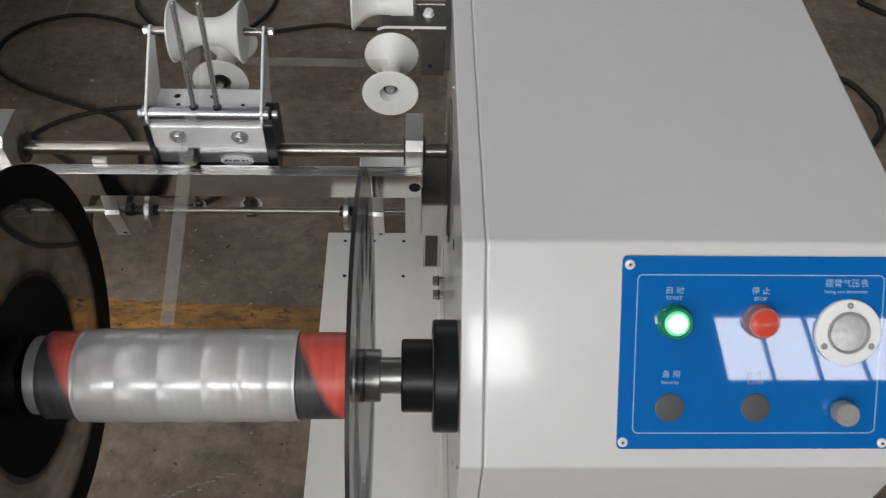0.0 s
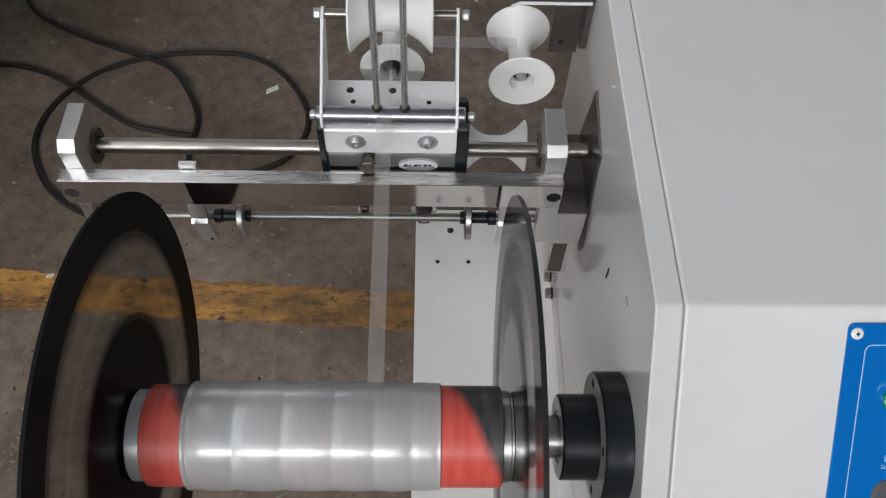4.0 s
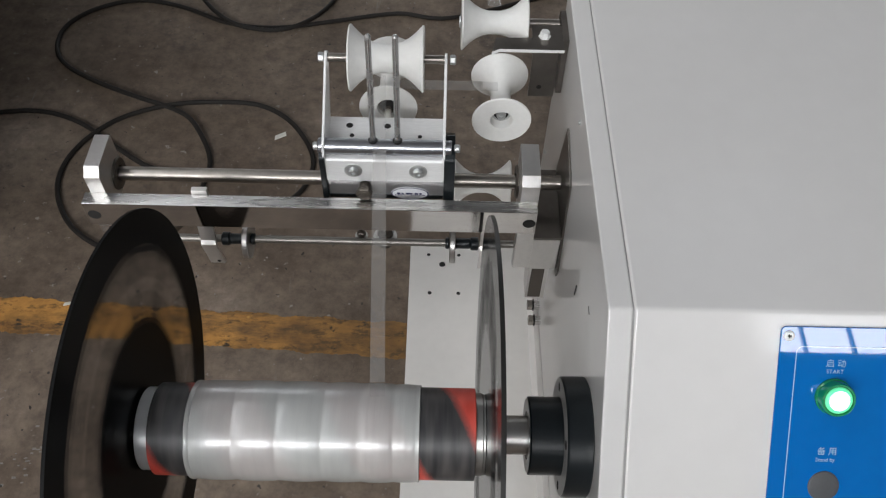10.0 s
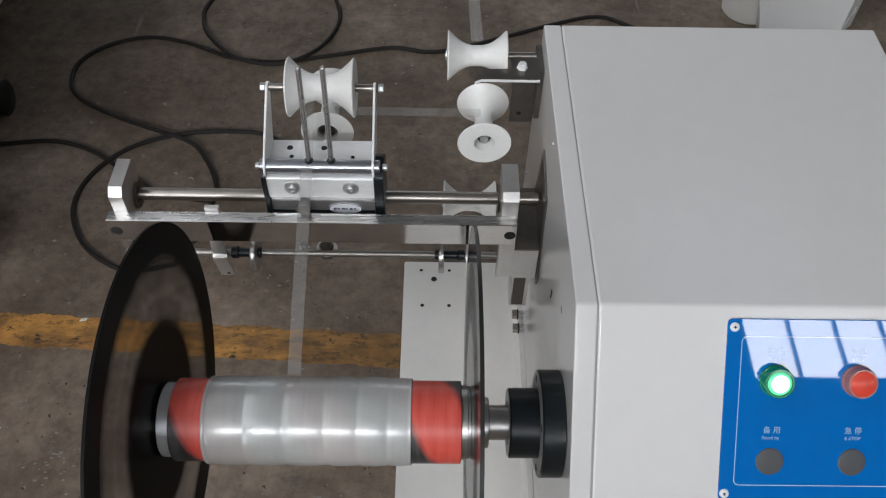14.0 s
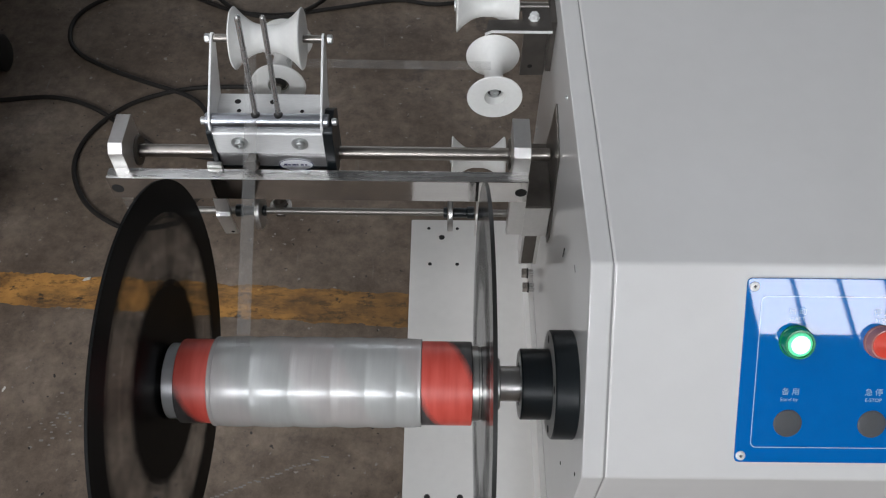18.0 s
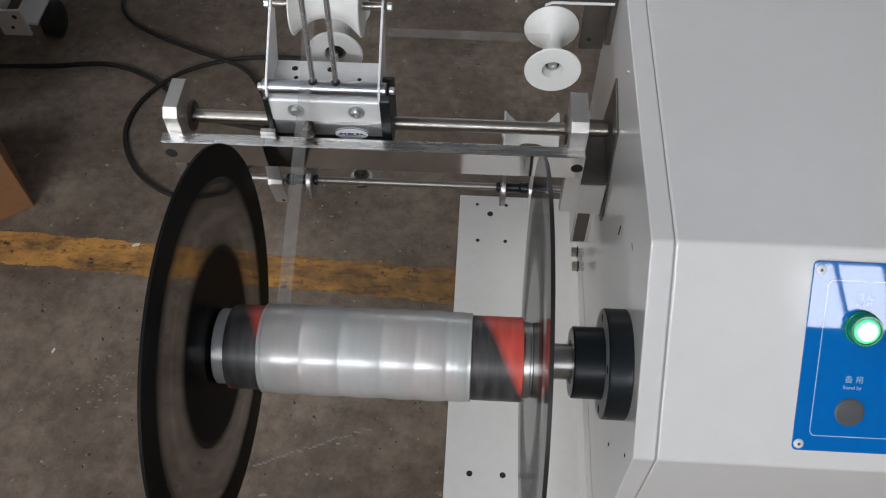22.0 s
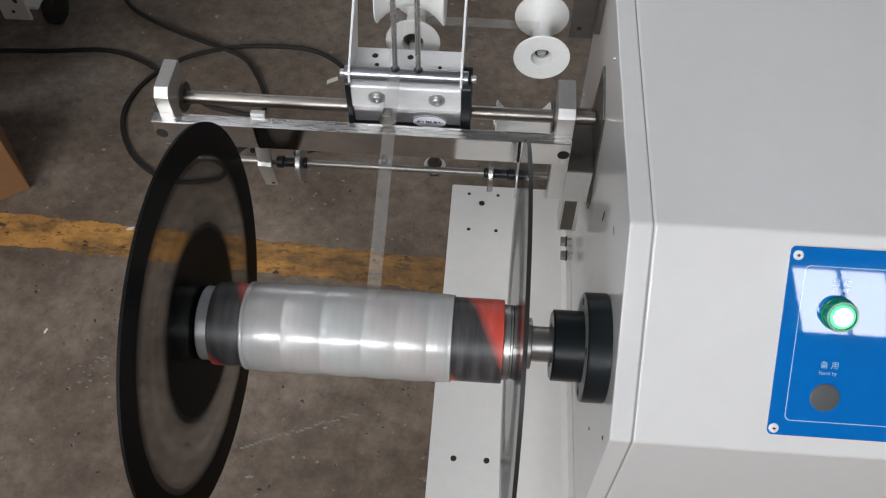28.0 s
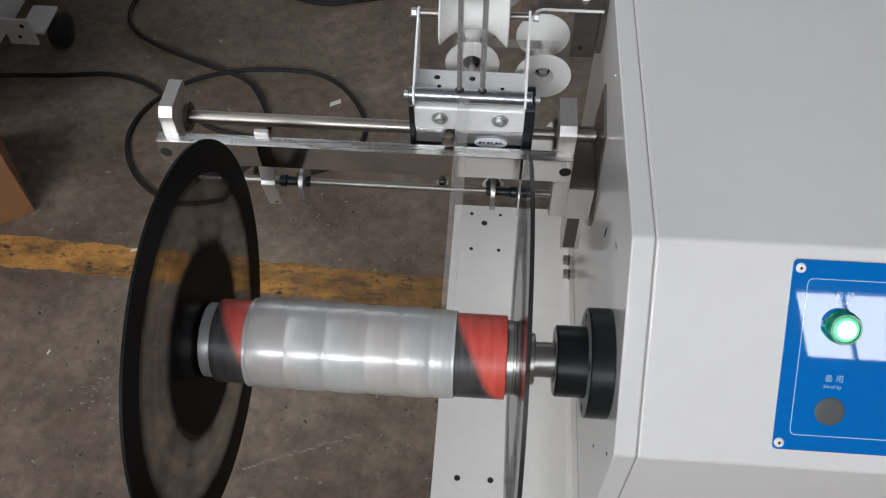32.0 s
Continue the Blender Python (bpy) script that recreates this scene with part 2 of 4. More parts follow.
def core_material():
    """Cardboard core wrapped with a red spiral on black."""
    m, t, p = nodes_of("red_black_spiral_core")
    co, sep = t.nodes.new("ShaderNodeTexCoord"), t.nodes.new("ShaderNodeSeparateXYZ")
    t.links.new(co.outputs["Object"], sep.inputs[0])

    def calc(op, a, b):
        n = t.nodes.new("ShaderNodeMath")
        n.operation = op
        for i, v in enumerate((a, b)):
            if isinstance(v, (int, float)):
                n.inputs[i].default_value = v
            elif v is not None:
                t.links.new(v, n.inputs[i])
        return n.outputs[0]
    turn = calc("DIVIDE", calc("ARCTAN2", sep.outputs["Z"], sep.outputs["Y"]), 2 * math.pi)
    along = calc("DIVIDE", sep.outputs["X"], 0.1085)
    saw = calc("FRACT", calc("ADD", calc("SUBTRACT", turn, along), 10.0), None)
    noise_n = t.nodes.new("ShaderNodeTexNoise")
    noise_n.inputs["Scale"].default_value = 120
    t.links.new(co.outputs["Object"], noise_n.inputs["Vector"])
    edge = calc("ADD", saw, calc("MULTIPLY", calc("SUBTRACT", noise_n.outputs[0], 0.5), 0.012))
    red = calc("LESS_THAN", edge, 0.5)
    wear = t.nodes.new("ShaderNodeTexNoise")
    wear.inputs["Scale"].default_value, wear.inputs["Detail"].default_value = 45, 8
    mp = t.nodes.new("ShaderNodeMapping")
    mp.inputs["Scale"].default_value = (3, 0.5, 0.5)
    t.links.new(co.outputs["Object"], mp.inputs[0])
    t.links.new(mp.outputs[0], wear.inputs["Vector"])
    dark = t.nodes.new("ShaderNodeValToRGB")
    dark.color_ramp.elements[0].color, dark.color_ramp.elements[1].color = (0.018, 0.018, 0.020, 1), (0.085, 0.078, 0.075, 1)
    dark.color_ramp.elements[0].position, dark.color_ramp.elements[1].position = 0.4, 0.75
    t.links.new(wear.outputs[0], dark.inputs[0])
    mix = t.nodes.new("ShaderNodeMix")
    mix.data_type = "RGBA"
    t.links.new(red, mix.inputs[0])
    t.links.new(dark.outputs[0], mix.inputs[6])
    rosy = t.nodes.new("ShaderNodeValToRGB")
    rosy.color_ramp.elements[0].color, rosy.color_ramp.elements[1].color = (0.50, 0.054, 0.036, 1), (0.63, 0.100, 0.074, 1)
    rosy.color_ramp.elements[0].position, rosy.color_ramp.elements[1].position = 0.35, 0.65
    t.links.new(wear.outputs[0], rosy.inputs[0])
    t.links.new(rosy.outputs[0], mix.inputs[7])
    t.links.new(mix.outputs[2], p.inputs["Base Color"])
    p.inputs["Roughness"].default_value = 0.42
    return m


CORE = core_material()


def floor_material(name, worn_yellow=False):
    m, t, p = nodes_of(name)
    co = t.nodes.new("ShaderNodeTexCoord")

    def tex(scale, detail=8, rough=0.6, stretch=None, turn=0):
        n = t.nodes.new("ShaderNodeTexNoise")
        n.inputs["Scale"].default_value, n.inputs["Detail"].default_value, n.inputs["Roughness"].default_value = scale, detail, rough
        vec = co.outputs["Object"]
        if stretch:
            mp = t.nodes.new("ShaderNodeMapping")
            mp.inputs["Scale"].default_value, mp.inputs["Rotation"].default_value = stretch, (0, 0, radians(turn))
            t.links.new(vec, mp.inputs[0])
            vec = mp.outputs[0]
        t.links.new(vec, n.inputs["Vector"])
        return n.outputs[0]

    def ramp(src, stops):
        r = t.nodes.new("ShaderNodeValToRGB")
        r.color_ramp.elements[0].position, r.color_ramp.elements[0].color = stops[0]
        r.color_ramp.elements[1].position, r.color_ramp.elements[1].color = stops[-1]
        for pos, col in stops[1:-1]:
            r.color_ramp.elements.new(pos).color = col
        t.links.new(src, r.inputs[0])
        return r.outputs[0]

    def mixed(fac, a, b, mode="MIX"):
        x = t.nodes.new("ShaderNodeMix")
        x.data_type, x.blend_type = "RGBA", mode
        if isinstance(fac, float):
            x.inputs[0].default_value = fac
        else:
            t.links.new(fac, x.inputs[0])
        for i, v in ((6, a), (7, b)):
            if isinstance(v, tuple):
                x.inputs[i].default_value = v
            else:
                t.links.new(v, x.inputs[i])
        return x.outputs[2]
    base = ramp(tex(5.0), [(0.28, (0.0769, 0.0582, 0.0424, 1)), (0.43, (0.1238, 0.0961, 0.0726, 1)), (0.58, (0.1647, 0.1301, 0.1009, 1)), (0.74, (0.2276, 0.1844, 0.1480, 1))])
    base = mixed(0.75, base, ramp(tex(2.6, 7, 0.6), [(0.35, (0.37, 0.335, 0.305, 1)), (0.65, (0.61, 0.615, 0.615, 1))]), "OVERLAY")
    base = mixed(0.9, base, ramp(tex(38.0, 10, 0.75), [(0.3, (0.26, 0.25, 0.24, 1)), (0.7, (0.76, 0.75, 0.74, 1))]), "OVERLAY")
    stains = ramp(tex(9.0, 9, 0.7), [(0.30, (1, 1, 1, 1)), (0.42, (0, 0, 0, 1))])
    base = mixed(stains, base, (0.060, 0.048, 0.039, 1))
    drag = ramp(tex(5.0, 5, 0.6, (9, 0.8, 1), 24), [(0.66, (0, 0, 0, 1)), (0.72, (0.55, 0.55, 0.55, 1))])
    base = mixed(drag, base, (0.215, 0.195, 0.175, 1))
    rub = ramp(tex(6.0, 5, 0.6, (0.7, 8, 1), -12), [(0.67, (0, 0, 0, 1)), (0.74, (0.5, 0.5, 0.5, 1))])
    base = mixed(rub, base, (0.058, 0.048, 0.040, 1))
    spots = ramp(tex(70.0, 3), [(0.66, (0, 0, 0, 1)), (0.72, (1, 1, 1, 1))])
    base = mixed(spots, base, (0.26, 0.235, 0.21, 1))
    pits = ramp(tex(95.0, 2), [(0.26, (1, 1, 1, 1)), (0.31, (0, 0, 0, 1))])
    base = mixed(pits, base, (0.040, 0.034, 0.030, 1))
    if worn_yellow:
        paint = ramp(tex(20.0, 8, 0.65), [(0.3, (0.25, 0.118, 0.029, 1)), (0.7, (0.60, 0.296, 0.070, 1))])
        wear = ramp(tex(11.0, 12, 0.72, (0.35, 1, 1), 3), [(0.48, (0, 0, 0, 1)), (0.60, (0.85, 0.85, 0.85, 1))])
        base = mixed(wear, paint, mixed(0.15, (0.085, 0.048, 0.018, 1), base))
        fine = ramp(tex(60.0, 6, 0.8, (0.5, 1, 1)), [(0.52, (0, 0, 0, 1)), (0.62, (0.85, 0.85, 0.85, 1))])
        base = mixed(fine, base, (0.085, 0.050, 0.020, 1))
        chips = ramp(tex(42.0, 5, 0.7, (0.6, 1, 1)), [(0.60, (0, 0, 0, 1)), (0.66, (1, 1, 1, 1))])
        base = mixed(chips, base, (0.040, 0.027, 0.014, 1))
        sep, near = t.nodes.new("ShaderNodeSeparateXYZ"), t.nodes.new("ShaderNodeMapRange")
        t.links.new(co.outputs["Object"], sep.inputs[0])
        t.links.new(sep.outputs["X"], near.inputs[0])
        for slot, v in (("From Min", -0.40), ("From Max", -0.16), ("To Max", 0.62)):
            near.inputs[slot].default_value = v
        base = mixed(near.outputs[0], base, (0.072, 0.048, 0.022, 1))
        pale = ramp(tex(55.0, 4, 0.6), [(0.66, (0, 0, 0, 1)), (0.74, (0.7, 0.7, 0.7, 1))])
        base = mixed(pale, base, (0.55, 0.30, 0.07, 1))
    t.links.new(base, p.inputs["Base Color"])
    p.inputs["Roughness"].default_value = 0.72
    bp = t.nodes.new("ShaderNodeBump")
    bp.inputs["Strength"].default_value, bp.inputs["Distance"].default_value = 0.25, 0.002
    t.links.new(tex(60.0, 10, 0.7), bp.inputs["Height"])
    t.links.new(bp.outputs[0], p.inputs["Normal"])
    return m


CONCRETE = floor_material("worn_concrete")
YELLOW = floor_material("worn_yellow_floor_paint", True)

# ---- mesh helpers ----


def part(name, bm, mat, parent=None, label="", at=None, smooth=True):
    """Links a bmesh as one mesh object, its origin at the given place (in its parent's space)."""
    me = bpy.data.meshes.new(name)
    bmesh.ops.recalc_face_normals(bm, faces=bm.faces)
    bm.to_mesh(me)
    bm.free()
    for x in (mat if isinstance(mat, (list, tuple)) else [mat]):
        me.materials.append(x)
    if smooth:
        for f in me.polygons:
            f.use_smooth = True
        me.set_sharp_from_angle(angle=radians(32))
    ob = new(name, me)
    if smooth:
        weighted = ob.modifiers.new("weighted_normals", "WEIGHTED_NORMAL")
        weighted.keep_sharp, weighted.weight = True, 80
    if parent is not None:
        ob.parent = parent
    if at is not None:
        ob.location = at
    if label:
        ob["label"] = label
    return ob


def pieces(names, bm, mats, parent, labels, nested=True):
    """Links the faces of each material of a bmesh as a mesh of its own; the later ones belong to the first."""
    first = None
    for k, name in enumerate(names):
        one = bm.copy()
        bmesh.ops.delete(one, geom=[f for f in one.faces if f.material_index != k], context="FACES")
        for f in one.faces:
            f.material_index = 0
        ob = part(name, one, mats[k], first if first is not None and nested else parent, labels[k])
        first = first or ob
    bm.free()
    return first


def B():
    return bmesh.new()


def box(bm, x0, x1, y0, y1, z0, z1, bevel=0.0, seg=2, mat=0):
    r = bmesh.ops.create_cube(bm, size=1.0)
    for v in r["verts"]:
        v.co = Vector(((x0 + x1) / 2 + v.co.x * (x1 - x0), (y0 + y1) / 2 + v.co.y * (y1 - y0), (z0 + z1) / 2 + v.co.z * (z1 - z0)))
    faces = list({f for v in r["verts"] for f in v.link_faces})
    for f in faces:
        f.material_index = mat
    if bevel:
        edges = list({e for v in r["verts"] for e in v.link_edges})
        out = bmesh.ops.bevel(bm, geom=edges, offset=bevel, segments=seg, profile=0.5, affect="EDGES")
        for f in out["faces"]:
            f.material_index = mat
    return bm


def lathe(bm, profile, axis="x", seg=48, at=(0, 0, 0), mat=0, closed=False):
    """Turns (along, radius) pairs round an axis."""
    at = Vector(at)
    rings = []

    def put(a, r, ang):
        c, s = math.cos(ang) * r, math.sin(ang) * r
        return at + Vector({"x": (a, c, s), "y": (c, a, s), "z": (c, s, a)}[axis])
    for a, r in profile:
        if r < 1e-6:
            rings.append([bm.verts.new(put(a, 0, 0))])
        else:
            rings.append([bm.verts.new(put(a, r, 2 * math.pi * k / seg)) for k in range(seg)])
    pairs = list(zip(rings, rings[1:]))
    if closed:
        pairs.append((rings[-1], rings[0]))
    for p, q in pairs:
        for k in range(seg):
            n = (k + 1) % seg
            if len(p) == 1 and len(q) == 1:
                continue
            if len(p) == 1:
                f = bm.faces.new((p[0], q[k], q[n]))
            elif len(q) == 1:
                f = bm.faces.new((p[k], q[0], p[n]))
            else:
                f = bm.faces.new((p[k], q[k], q[n], p[n]))
            f.material_index = mat
    return bm


def rod(bm, a, b, r, axis="x", at=(0, 0, 0), seg=24, ch=0.001, mat=0):
    c = min(ch, r * 0.4, abs(b - a) * 0.3)
    return lathe(bm, [(a, 0), (a, r - c), (a + c, r), (b - c, r), (b, r - c), (b, 0)], axis, seg, at, mat)


def prism(bm, outline, x0, x1, bevel=0.0, axis="x", mat=0, seg=2):
    """An outline of (y, z) pairs drawn out along x (or of (x, z) along y, or (x, y) along z)."""
    def put(p, a):
        return {"x": (a, p[0], p[1]), "y": (p[0], a, p[1]), "z": (p[0], p[1], a)}[axis]
    lo = [bm.verts.new(put(p, x0)) for p in outline]
    hi = [bm.verts.new(put(p, x1)) for p in outline]
    faces = [bm.faces.new(lo), bm.faces.new(hi[::-1])]
    n = len(outline)
    for k in range(n):
        faces.append(bm.faces.new((lo[k], hi[k], hi[(k + 1) % n], lo[(k + 1) % n])))
    for f in faces:
        f.material_index = mat
    bmesh.ops.recalc_face_normals(bm, faces=faces)
    if bevel:
        edges = list({e for f in faces for e in f.edges})
        out = bmesh.ops.bevel(bm, geom=edges, offset=bevel, segments=seg, profile=0.5, affect="EDGES")
        for f in out["faces"]:
            f.material_index = mat
    return bm


def tube(bm, pts, r, seg=10, closed=False, mat=0):
    """A round cord through the points, smoothed."""
    pts = [Vector(p) for p in pts]
    fine = []
    for i in range(len(pts) - 1):
        p0, p1, p2, p3 = pts[max(i - 1, 0)], pts[i], pts[i + 1], pts[min(i + 2, len(pts) - 1)]
        for k in range(6):
            u = k / 6
            fine.append(0.5 * ((2 * p1) + (p2 - p0) * u + (2 * p0 - 5 * p1 + 4 * p2 - p3) * u * u + (3 * p1 - p0 - 3 * p2 + p3) * u ** 3))
    fine.append(pts[-1])
    rings = []
    for i, p in enumerate(fine):
        d = (fine[min(i + 1, len(fine) - 1)] - fine[max(i - 1, 0)]).normalized()
        up = Vector((0, 0, 1)) if abs(d.z) < 0.9 else Vector((0, 1, 0))
        s = d.cross(up).normalized()
        u = s.cross(d)
        rings.append([bm.verts.new(p + r * (math.cos(2 * math.pi * k / seg) * s + math.sin(2 * math.pi * k / seg) * u)) for k in range(seg)])
    for p, q in zip(rings, rings[1:]):
        for k in range(seg):
            f = bm.faces.new((p[k], q[k], q[(k + 1) % seg], p[(k + 1) % seg]))
            f.material_index = mat
    bm.faces.new(rings[0])
    bm.faces.new(rings[-1][::-1])
    return bm


def hex_bolt(bm, r, h, axis, at, mat=0):
    """A socket-head bolt on a washer; the head stands along +axis (or -axis for h < 0)."""
    s = 1 if h > 0 else -1
    a = abs(h)
    prof = [(0, 0), (0, r * 1.75), (s * a * 0.18, r * 1.75), (s * a * 0.18, r), (s * a * 0.9, r), (s * a, r * 0.86), (s * a, r * 0.5), (s * a * 0.55, r * 0.5), (s * a * 0.55, 0)]
    return lathe(bm, prof, axis, 20, at, mat)


def thing(name, label, category, at=(0, 0, 0), group="", kind=""):
    e = new(name)
    e.empty_display_size = 0.05
    e.location = at
    return tagged(e, label, category, group, kind)


def spool_profile(length, r_end, r_mid, rim=0.0016, steps=25):
    """A concave roller: two flared ends and a narrow waist."""
    h = length / 2
    prof = [(-h, 0), (-h, r_end - 0.0008), (-h + 0.0008, r_end), (-h + rim, r_end)]
    for k in range(steps + 1):
        u = -1 + 2 * k / steps
        rise = max(0.0, abs(u) - 0.24) / 0.76
        prof.append((u * (h - rim), r_mid + (0.0006 if rise else 0.0) + (r_end - r_mid - 0.0006) * rise ** 1.7))
    prof += [(h - rim, r_end), (h - 0.0008, r_end), (h, r_end - 0.0008), (h, 0)]
    return prof

# ---- the hall: floor, walls, roof ----


def slab(name, x0, x1, y0, y1, z0, z1, mat, label):
    return tagged(part(name, box(B(), x0, x1, y0, y1, z0, z1), mat, smooth=False), label, "", "", "structure")


floor = tagged(part("floor", box(B(), -12, 12, -7.3, 9.3, -0.2, 0.0), CONCRETE, smooth=False), "worn grey-brown concrete workshop floor with stains and pits", "floor", "", "structure")
bm = B()
def ragged(x, y):
    """An edge point of the worn line, chipped near the machine."""
    return (x, y + (random.uniform(-0.0012, 0.0012) + 0.0016 * math.sin(x * 61 + y * 40) + 0.001 * math.sin(x * 143 + y * 90) if -1.6 < x < 1 else 0))


xs = [-6.0] + [-1.6 + 0.004 * k for k in range(570)] + [4.0]
prism(bm, [ragged(x, 0.563 - 0.0537 * (x + 6)) for x in xs] + [ragged(x, 0.623 - 0.0539 * (x + 6)) for x in reversed(xs)], 0.0004, 0.0010, axis="z")
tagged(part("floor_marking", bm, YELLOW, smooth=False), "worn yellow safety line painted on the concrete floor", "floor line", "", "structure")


def wall_with_bays(name, y0, y1, bays, sill, head, label, door=None):
    bm = B()
    if door:
        box(bm, -12, door[0], y0, y1, 0, sill)
        box(bm, door[1], 12, y0, y1, 0, sill)
        box(bm, door[0], door[1], y0, y1, door[2], sill)
    else:
        box(bm, -12, 12, y0, y1, 0, sill)
    for a, b, top in bays:
        box(bm, a, b, y0, y1, top, CEIL)
    edges = [-12.0] + [e for b in bays for e in b[:2]] + [12.0]
    for a, b in zip(edges[0::2], edges[1::2]):
        box(bm, a, b, y0, y1, sill, CEIL)
    return tagged(part(name, bm, GREY_WALL, smooth=False), label, "wall", "", "structure")


wall_with_bays("wall_south", WALL_S - 0.3, WALL_S, BAYS, SILL, HEAD, "grey plastered hall wall with a high window strip and an unseen door opening added for light", ADDED_DOOR)
wall_with_bays("wall_north", WALL_N, WALL_N + 0.3, BAYS_N, SILL_N, HEAD_N, "grey plastered hall wall with windows")
# west wall, left open round the added side light
bm = B()
box(bm, -12.3, -12, -7.3, 9.3, 0, ADDED_WEST[2])
box(bm, -12.3, -12, -7.3, 9.3, ADDED_WEST[3], CEIL)
box(bm, -12.3, -12, -7.3, ADDED_WEST[0], ADDED_WEST[2], ADDED_WEST[3])
box(bm, -12.3, -12, ADDED_WEST[1], 9.3, ADDED_WEST[2], ADDED_WEST[3])
tagged(part("wall_west", bm, GREY_WALL, smooth=False), "grey plastered hall wall with an unseen long opening added for side light", "wall", "", "structure")
slab("wall_east", 12, 12.3, -7.3, 9.3, 0, CEIL, GREY_WALL, "grey plastered hall wall")
bm = B()
edges = [-12.3] + [e for b in ROOF_LIGHTS for e in b] + [12.3]
for a, b in zip(edges[0::2], edges[1::2]):
    box(bm, a, b, -7.3, 9.3, CEIL, CEIL + 0.08)
for a, b in ROOF_LIGHTS:
    box(bm, a, b, -7.3, -5.5, CEIL, CEIL + 0.08)
    box(bm, a, b, 5.5, 9.3, CEIL, CEIL + 0.08)
tagged(part("ceiling", bm, ROOF, smooth=False), "grey sheet roof with long roof lights", "ceiling", "", "structure")
for n, (a, b, top) in enumerate(BAYS, 1):
    win = tagged(part("window_%d" % n, box(box(B(), a, b, WALL_S - 0.09, WALL_S - 0.03, SILL, SILL + 0.03), a, b, WALL_S - 0.09, WALL_S - 0.03, top - 0.03, top), FRAME_DARK, smooth=False), "high hall window with thin grey mullions", "window", "", "structure")
    count = max(1, round((b - a) / 0.49))
    for k in range(count + 1):
        x = a + (b - a) * k / count
        w = 0.014 if k in (0, count) else 0.013
        part("mullion", box(B(), x - w, x + w, WALL_S - 0.088, WALL_S - 0.032, SILL + 0.03, top - 0.03), FRAME_DARK, win, smooth=False)

# ---- the winding machine ----
machine = thing("winding_machine", "cream-white benchtop film winding machine with blue control panel on the floor", "machine")
TOP, FRONT, SLOPE_Z, BACK = 0.5256, -0.1314, 0.3878, 0.3905
AX_Y, AX_Z = -0.0382, 0.3814


def rounded(outline, radii, steps=5):
    """The outline with its corners rounded."""
    out = []
    n = len(outline)
    for i, p in enumerate(outline):
        r = radii[i]
        p = Vector(p)
        a, b = (Vector(outline[i - 1]) - p).normalized(), (Vector(outline[(i + 1) % n]) - p).normalized()
        if r <= 0:
            out.append(tuple(p))
            continue
        half = a.angle(b) / 2
        d = r / math.tan(half)
        s, e = p + a * d, p + b * d
        c = p + (a + b).normalized() * (r / math.sin(half))
        for k in range(steps + 1):
            u = s.lerp(e, k / steps)
            out.append(tuple(c + (u - c).normalized() * r))
    return out


profile = rounded([(BACK, 0.10), (BACK, TOP), (0.0, TOP), (FRONT, SLOPE_Z), (FRONT, 0.10)], [0, 0.004, 0.006, 0.006, 0])
inner = rounded([(BACK - 0.002, 0.10), (BACK - 0.002, TOP - 0.0015), (0.0, TOP - 0.0015), (FRONT + 0.001, SLOPE_Z), (FRONT + 0.001, 0.10)], [0, 0.0035, 0.005, 0.005, 0])


def shell(x0, x1, bevel):
    bm = B()
    prism(bm, profile, x0, x1)
    caps = [e for f in bm.faces if len(f.verts) > 4 for e in f.edges]
    bmesh.ops.bevel(bm, geom=caps, offset=bevel, segments=3, profile=0.5, affect="EDGES")
    return bm


part("housing_cover", shell(0.0301, 0.3893, 0.003), PAINT, machine, "warm white powder-coated sheet cover")
part("side_cover", shell(0.0105, 0.0297, 0.0015), PAINT, machine, "warm white powder-coated side plate")
part("housing_core", prism(B(), inner, 0.026, 0.034), KNOB, machine, "dark seam between cover and side plate", smooth=False)
for y, z in ((0.3507, 0.4542), (0.2165, 0.5046), (0.372, 0.30)):
    part("cover_screw", hex_bolt(B(), 0.0018, -0.002, "x", (0.0105, y, z)), ZINC, machine)
base = part("base_plate", box(B(), -0.157, 0.385, FRONT + 0.004, 0.3837, 0.079, 0.091, 0.0015), PAINT_BASE, machine, "cream-white painted steel base plate with drilled holes")
HOLES = [(-0.1284, 0.3021, 0.0027), (-0.089, 0.3021, 0.0027), (-0.1117, 0.3505, 0.0042), (-0.131, 0.367, 0.0024), (-0.0885, 0.367, 0.0024), (-0.1269, -0.0424, 0.0036), (-0.0869, -0.0424, 0.0036), (-0.045, 0.302, 0.0024), (-0.045, 0.367, 0.0024)]
for x, y, r in HOLES:
    part("drilled_hole", lathe(B(), [(0.0911, 0), (0.0911, r * 0.8), (0.0913, r), (0.0909, r * 1.05)], "z", 20, (x, y, 0)), HOLE, base)
part("base_frame", box(B(), -0.150, 0.378, FRONT + 0.012, 0.375, 0.030, 0.079, 0.003), PAINT_BASE, machine)
for x in (-0.12, 0.35):
    for y in (-0.09, 0.34):
        part("foot", rod(B(), 0.0, 0.030, 0.022, "z", (x, y, 0)), BLACK, machine, "round black rubber foot")
